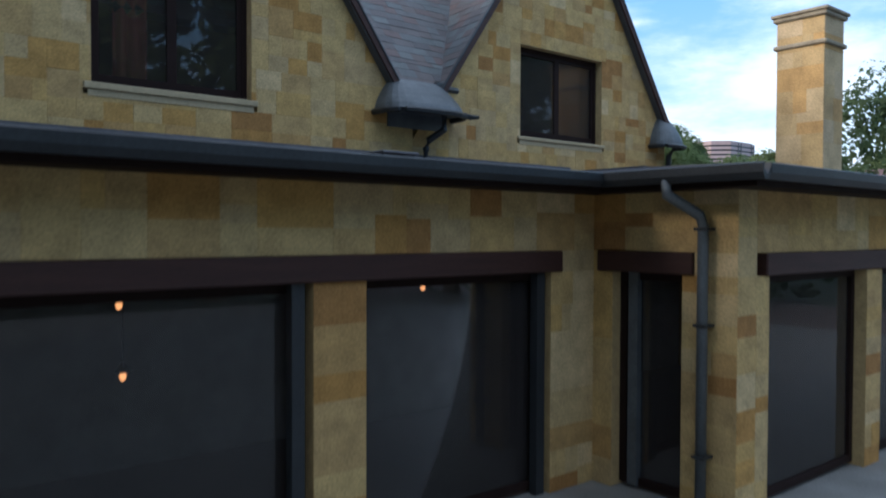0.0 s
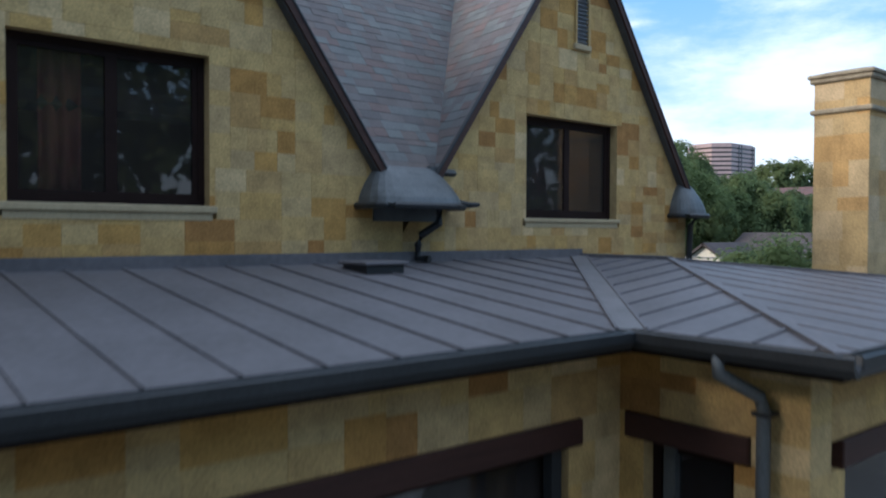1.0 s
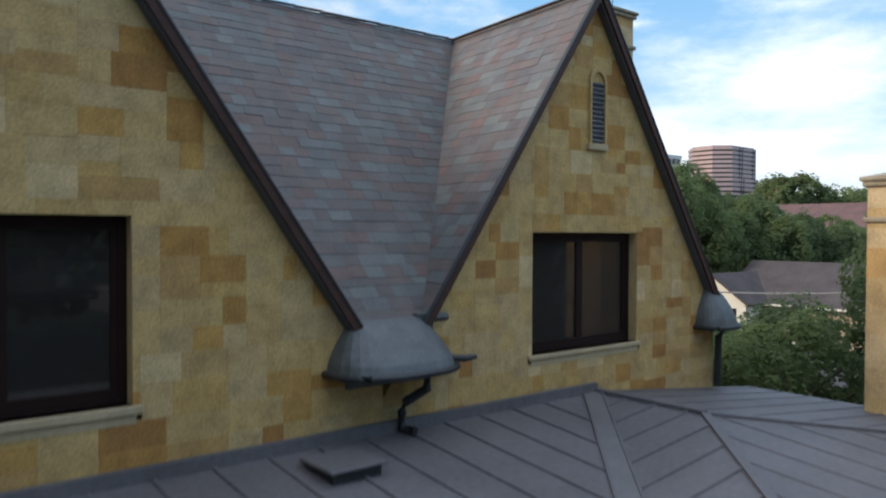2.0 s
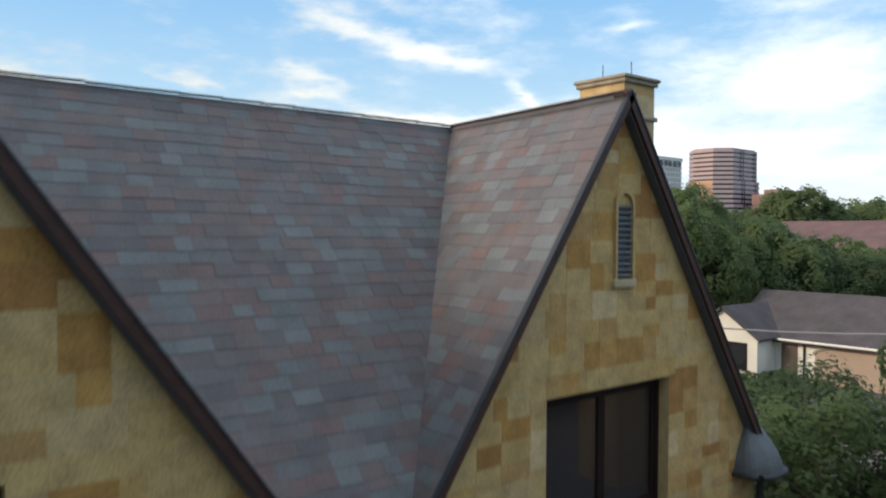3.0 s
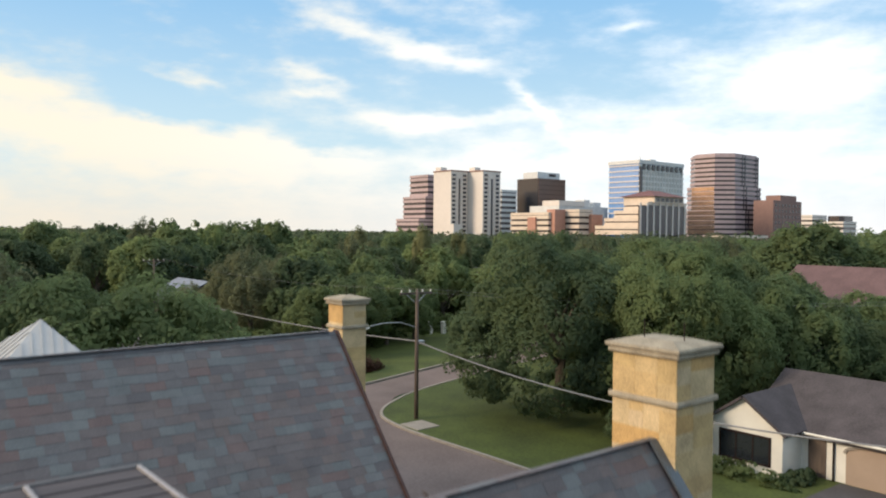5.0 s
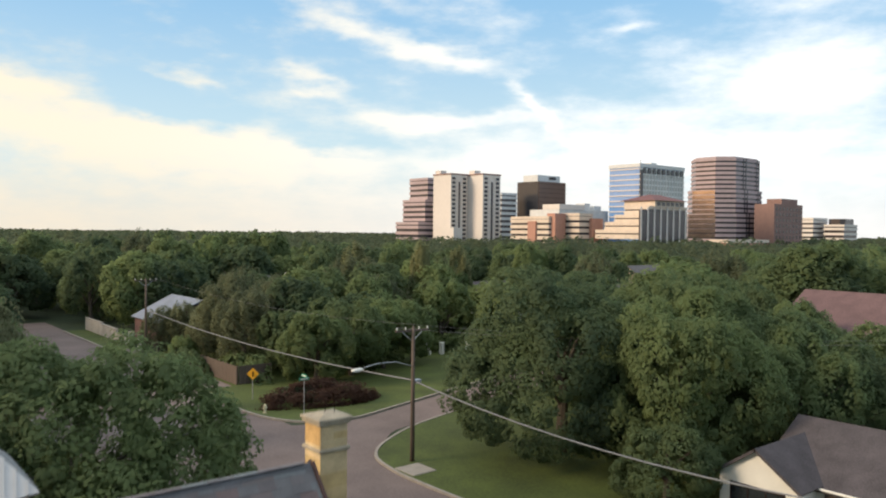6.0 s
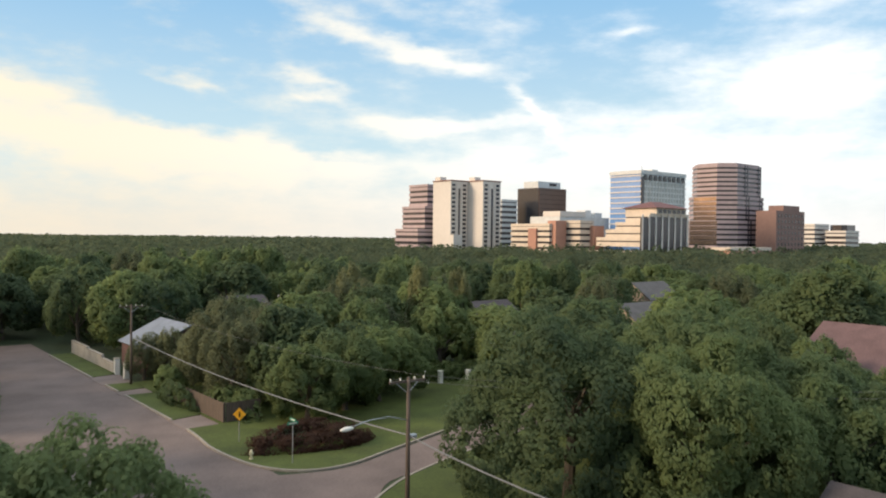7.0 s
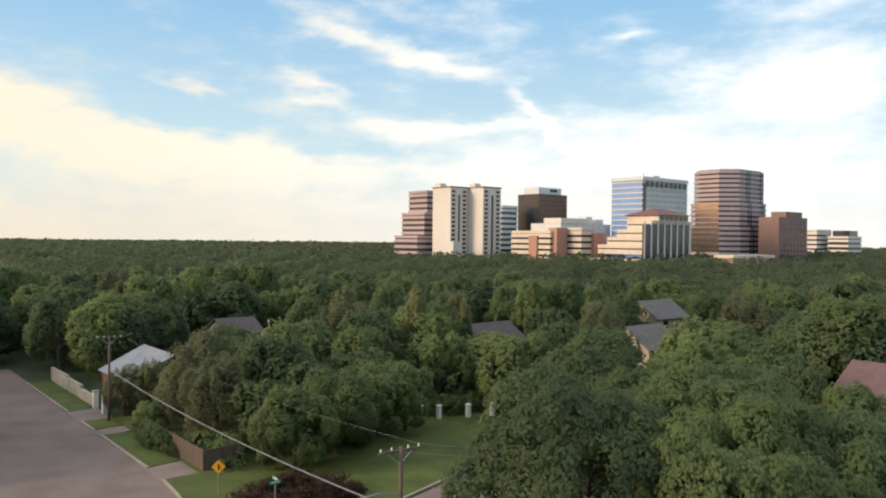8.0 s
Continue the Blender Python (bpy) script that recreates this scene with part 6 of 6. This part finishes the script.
# stepped office block
t = tower("office_tower", "stepped purple-brown office block with striped storeys", (363, 461))
bands(t, 363.6, 460.9, 14, 21.8, G, 54.5, 14, T_GLASS, T_PURPLE, 0.55)
bands(t, 356.7, 455.0, 14, 27.0, G, 37.8, 10, T_GLASS, T_PURPLE, 0.5)
bands(t, 348.1, 452.0, 18, 27.0, G, 20.9, 5, T_GLASS, T_PURPLE, 0.5)


# twin cream apartment slabs with columns of windows
t = tower("apartment_tower", "twin cream concrete apartment slabs with dark window columns", (366, 425))
for cx, cy, lx, ly in ((357.8, 427.0, 15.4, 19.9), (374.9, 412.0, 17.1, 17.0)):
    b = part("slab_block", boxed(cx, cx + lx, cy, cy + ly, G, 55.5), T_WHITE, t)
    part("cornice", boxed(cx - 0.4, cx + lx + 0.4, cy - 0.4, cy + ly + 0.4, 55.5, 56.4), T_BRICK, b)
    part("roof_box", boxed(cx + 1, cx + 6.5, cy + ly - 7, cy + ly - 1, 56.4, 59.0), T_WHITE, b)
    part("recess", boxed(cx + lx * 0.46, cx + lx * 0.56, cy - 0.12, cy + 0.2, G, 50.5), T_GLASS, b)
    for col in (0.17, 0.83):
        u = cx + lx * col
        for f in range(17):
            z = 3.0 + f * 3.06
            part("window", boxed(u - 1.5, u + 1.5, cy - 0.14, cy + 0.1, z, z + 1.7), T_GLASS, b)
            part("balcony_rail", boxed(u - 1.6, u + 1.6, cy - 0.7, cy - 0.1, z - 0.5, z), T_WHITE, b)
    for col in (0.36, 0.66):
        part("pier", boxed(cx + lx * col - 0.5, cx + lx * col + 0.5, cy - 0.6, cy + 0.1, G, 54.0), T_WHITE, b)
part("podium", boxed(348, 356, 412, 425, G, 17.5), T_WHITE, t)

t = tower("office_tower", "small grey office block with dark bands", (423, 443))
bands(t, 422.7, 442.6, 16, 12, G, 45.0, 11, T_GLASS, T_GREY, 0.5)

t = tower("office_tower", "black and bronze glass office tower with a pale roof storey", (450, 430))
part("body", boxed(449.9, 481.7, 429.5, 452.7, G, 55.3), T_BLACK, t)
part("bronze_face", boxed(450.3, 481.7, 429.1, 429.5, G, 55.3), T_BROWN, t)
for i in range(15):
    part("floor_line", boxed(449.75, 481.9, 428.95, 452.7, 3 + i * 3.6, 3.25 + i * 3.6), T_BLACK, t)
part("roof_storey", boxed(453, 479, 433, 449, 55.3, 60.7), T_GREY, t)
part("sign", boxed(466, 474, 432.7, 433, 57.5, 59.6), T_BLACK, t)

t = tower("low_offices", "long low beige office complex with rust brick bays", (390, 345))
part("body", boxed(394.3, 446, 357.1, 384.3, G, 30.5), T_GREY, t)
part("vault", boxed(394.0, 420, 356.6, 372, 30.5, 34.0), T_WHITE, t)
part("roof_box", boxed(426, 432, 362, 370, 30.5, 35.5), T_GREY, t)
part("roof_box", boxed(436, 444, 362, 372, 30.5, 34.0), T_GREY, t)
bands(t, 367.0, 341.2, 14, 33.4, G, 24.5, 7, T_GLASS, T_BEIGE, 0.62)
bands(t, 380.4, 327.5, 12, 20.4, G, 26.6, 7, T_GLASS, T_BEIGE, 0.62)
for bx, by, top in ((369.8, 338.5, 27.0), (390.4, 325.0, 24.0), (366, 352, 22.0)):
    part("brick_bay", boxed(bx - 0.8, bx + 9, by - 1.0, by + 6, G, top), T_RUST, t)

t = tower("office_tower", "blue glass office tower with a grey gridded side", (443, 329))
part("body", boxed(443.2, 495.5, 328.6, 354.0, G, 62.0), T_BLUE, t)
for i in range(16):
    z = 4 + i * 3.65
    part("floor_line", boxed(442.8, 443.2, 328.6, 354.4, z, z + 0.7), T_WHITE, t)
    part("floor_line", boxed(443.2, 496, 328.1, 328.6, z, z + 1.1), T_GREY, t)
for i in range(15):
    part("mullion", boxed(446 + i * 3.4, 446.6 + i * 3.4, 327.9, 328.6, G, 58), T_GREY, t)
part("grid_face", boxed(443.3, 495.5, 328.35, 328.6, G, 60.0), T_PALE, t)
part("dark_strip", boxed(443.3, 446.5, 327.8, 328.7, G, 58.0), T_GLASS, t)
part("crown_beam", boxed(442.6, 496.2, 327.8, 354.6, 60.3, 62.8), T_GREY, t)
for i in range(9):
    part("crown_opening", boxed(446.5 + i * 5.5, 449.6 + i * 5.5, 327.6, 328.2, 56.2, 59.8), T_GLASS, t)
part("roof_box", boxed(465, 472, 335, 345, 62.8, 65), T_GREY, t)
part("mast", boxed(445, 445.5, 329, 329.5, 62.8, 65.5), T_GREY, t)

t = tower("terraced_offices", "terraced cream office building with red hipped roof", (400, 290))
for i, (dz, dx) in enumerate(((8, 0), (16.3, 0.5), (21.0, 1.0), (25.7, 1.6), (31.0, 2.2))):
    ly = 38.2 - i * 5.2
    bands(t, 386.4 + dx * 5, 287.7, 50.5 - dx * 5, ly, dz - (8 if i == 0 else 5), dz, 1 if i else 2, T_GLASS, T_BEIGE, 0.55)
for i in range(8):
    u = 388 + i * 6.6
    part("column", boxed(u, u + 1.3, 286.6, 287.4, G, 30.6), T_WHITE, t)
part("glass_front", boxed(387.5, 436, 287.0, 287.6, G, 29.0), T_GLASS, t)
part("upper_storey", boxed(402, 433, 286.5, 309.5, 31.0, 35.0), T_BEIGE, t)
for i in range(6):
    part("opening", boxed(404 + i * 4.8, 407.4 + i * 4.8, 286.3, 286.6, 31.8, 34.2), T_GLASS, t)
rb = bmesh.new()
vs = [rb.verts.new(p) for p in ((400.0, 284.8, 35.0), (435.0, 284.8, 35.0), (435.0, 311.5, 35.0), (400.0, 311.5, 35.0), (412.0, 298, 39.3), (423.0, 298, 39.3))]
for f in ((0, 1, 5, 4), (1, 2, 5), (2, 3, 4, 5), (3, 0, 4), (3, 2, 1, 0)):
    rb.faces.new([vs[i] for i in f])
part("roof", rb, T_ROOFR, t)

# the large octagonal tower
t = tower("office_tower", "large octagonal purple-brown tower with ribbon windows", (580, 350))


def octo(bm, cx, cy, lx, ly, z0, z1, cut):
    x0, x1, y0, y1 = cx - lx / 2, cx + lx / 2, cy - ly / 2, cy + ly / 2
    pts = [(x0 + cut, y0), (x1 - cut, y0), (x1, y0 + cut), (x1, y1 - cut), (x1 - cut, y1), (x0 + cut, y1), (x0, y1 - cut), (x0, y0 + cut)]
    return slab(bm, [(x, y, z1) for x, y in pts], 0, along=(0, 0, z0 - z1))


OC = (585.0, 348.5)
for z0, z1, lx, ly, floors in ((G, 31.0, 66, 47, 8), (31.0, 50.0, 62, 43, 5), (50.0, 75.0, 58, 40, 7)):
    part("glass_body", octo(bmesh.new(), *OC, lx - 1.2, ly - 1.2, z0, z1, 10.7), T_GLASS, t)
    part("window_strip", boxed(581.2, 582.8, 348.5 - ly / 2 - 0.15, 348.5 - ly / 2 + 0.5, z0, z1), T_GLASS, t)
    h = (z1 - z0) / floors
    for i in range(floors):
        part("spandrel", octo(bmesh.new(), *OC, lx, ly, z0 + i * h + h * 0.4, z0 + (i + 1) * h, 11), T_PURPLE, t)
    for sx1 in (577.4, 598.0, 601.6):
        part("window_strip", boxed(sx1, sx1 + 1.5, 348.5 - ly / 2 - 0.15, 348.5 - ly / 2 + 0.5, z0, z1), T_GLASS, t)
# tinted metallic bands added over the west face for the sunset's orange reflection
T_SUNSET = material("sunset_reflection_glass", [(0.38, 0.30, 0.25)], 0.18, metal=0.9, scale=0.1, vary=0.3, fine=1.0, bump=0)
for z0, z1, lx, ly, floors in ((31.0, 50.0, 62, 43, 5), (12.0, 31.0, 66, 47, 5)):
    h = (z1 - z0) / floors
    for i in range(floors):
        part("mirror_band", boxed(OC[0] - lx / 2 - 0.12, OC[0] - lx / 2 + 0.3, OC[1] - ly / 2 + 11.5, OC[1] + ly / 2 - 11.5, z0 + i * h + 0.1, z0 + i * h + h * 0.85), T_SUNSET, t)
part("roof_plate", octo(bmesh.new(), *OC, 55, 37, 75, 76.2, 10), T_PURPLE, t)

t = tower("brick_block", "brown brick office block with small windows", (577, 302))
part("body", boxed(576.9, 622.4, 301.9, 318, G, 38.8), T_BRICK, t)
part("penthouse", boxed(592, 618, 304, 316, 38.8, 43.2), T_BRICK, t)
for f in range(8):
    for i in range(8):
        u = 580 + i * 5.4
        part("window", boxed(u, u + 1.8, 301.7, 302.0, 3 + f * 4.4, 5.4 + f * 4.4), T_GLASS, t)

t = tower("office_block", "low white office block far beyond the trees", (825, 387))
bands(t, 824.6, 387.1, 32.8, 20, G, 33.0, 7, T_GLASS, T_WHITE, 0.6)
t = tower("office_block", "white office block with a dark mansard roof", (836, 360))
bands(t, 836.4, 360.5, 31.4, 20, G, 26.0, 5, T_GLASS, T_WHITE, 0.45)
part("mansard", octo(bmesh.new(), 852, 370, 28, 17, 26.6, 32.5, 4), T_GLASS, t)
t = tower("low_shops", "low flat-roofed brick and white building", (423, 250))
part("body", boxed(422.9, 470, 250.3, 262, G, 9.8), T_RUST, t)
part("fascia", boxed(422.5, 470.4, 249.9, 262.4, 9.8, 11.6), T_BEIGE, t)
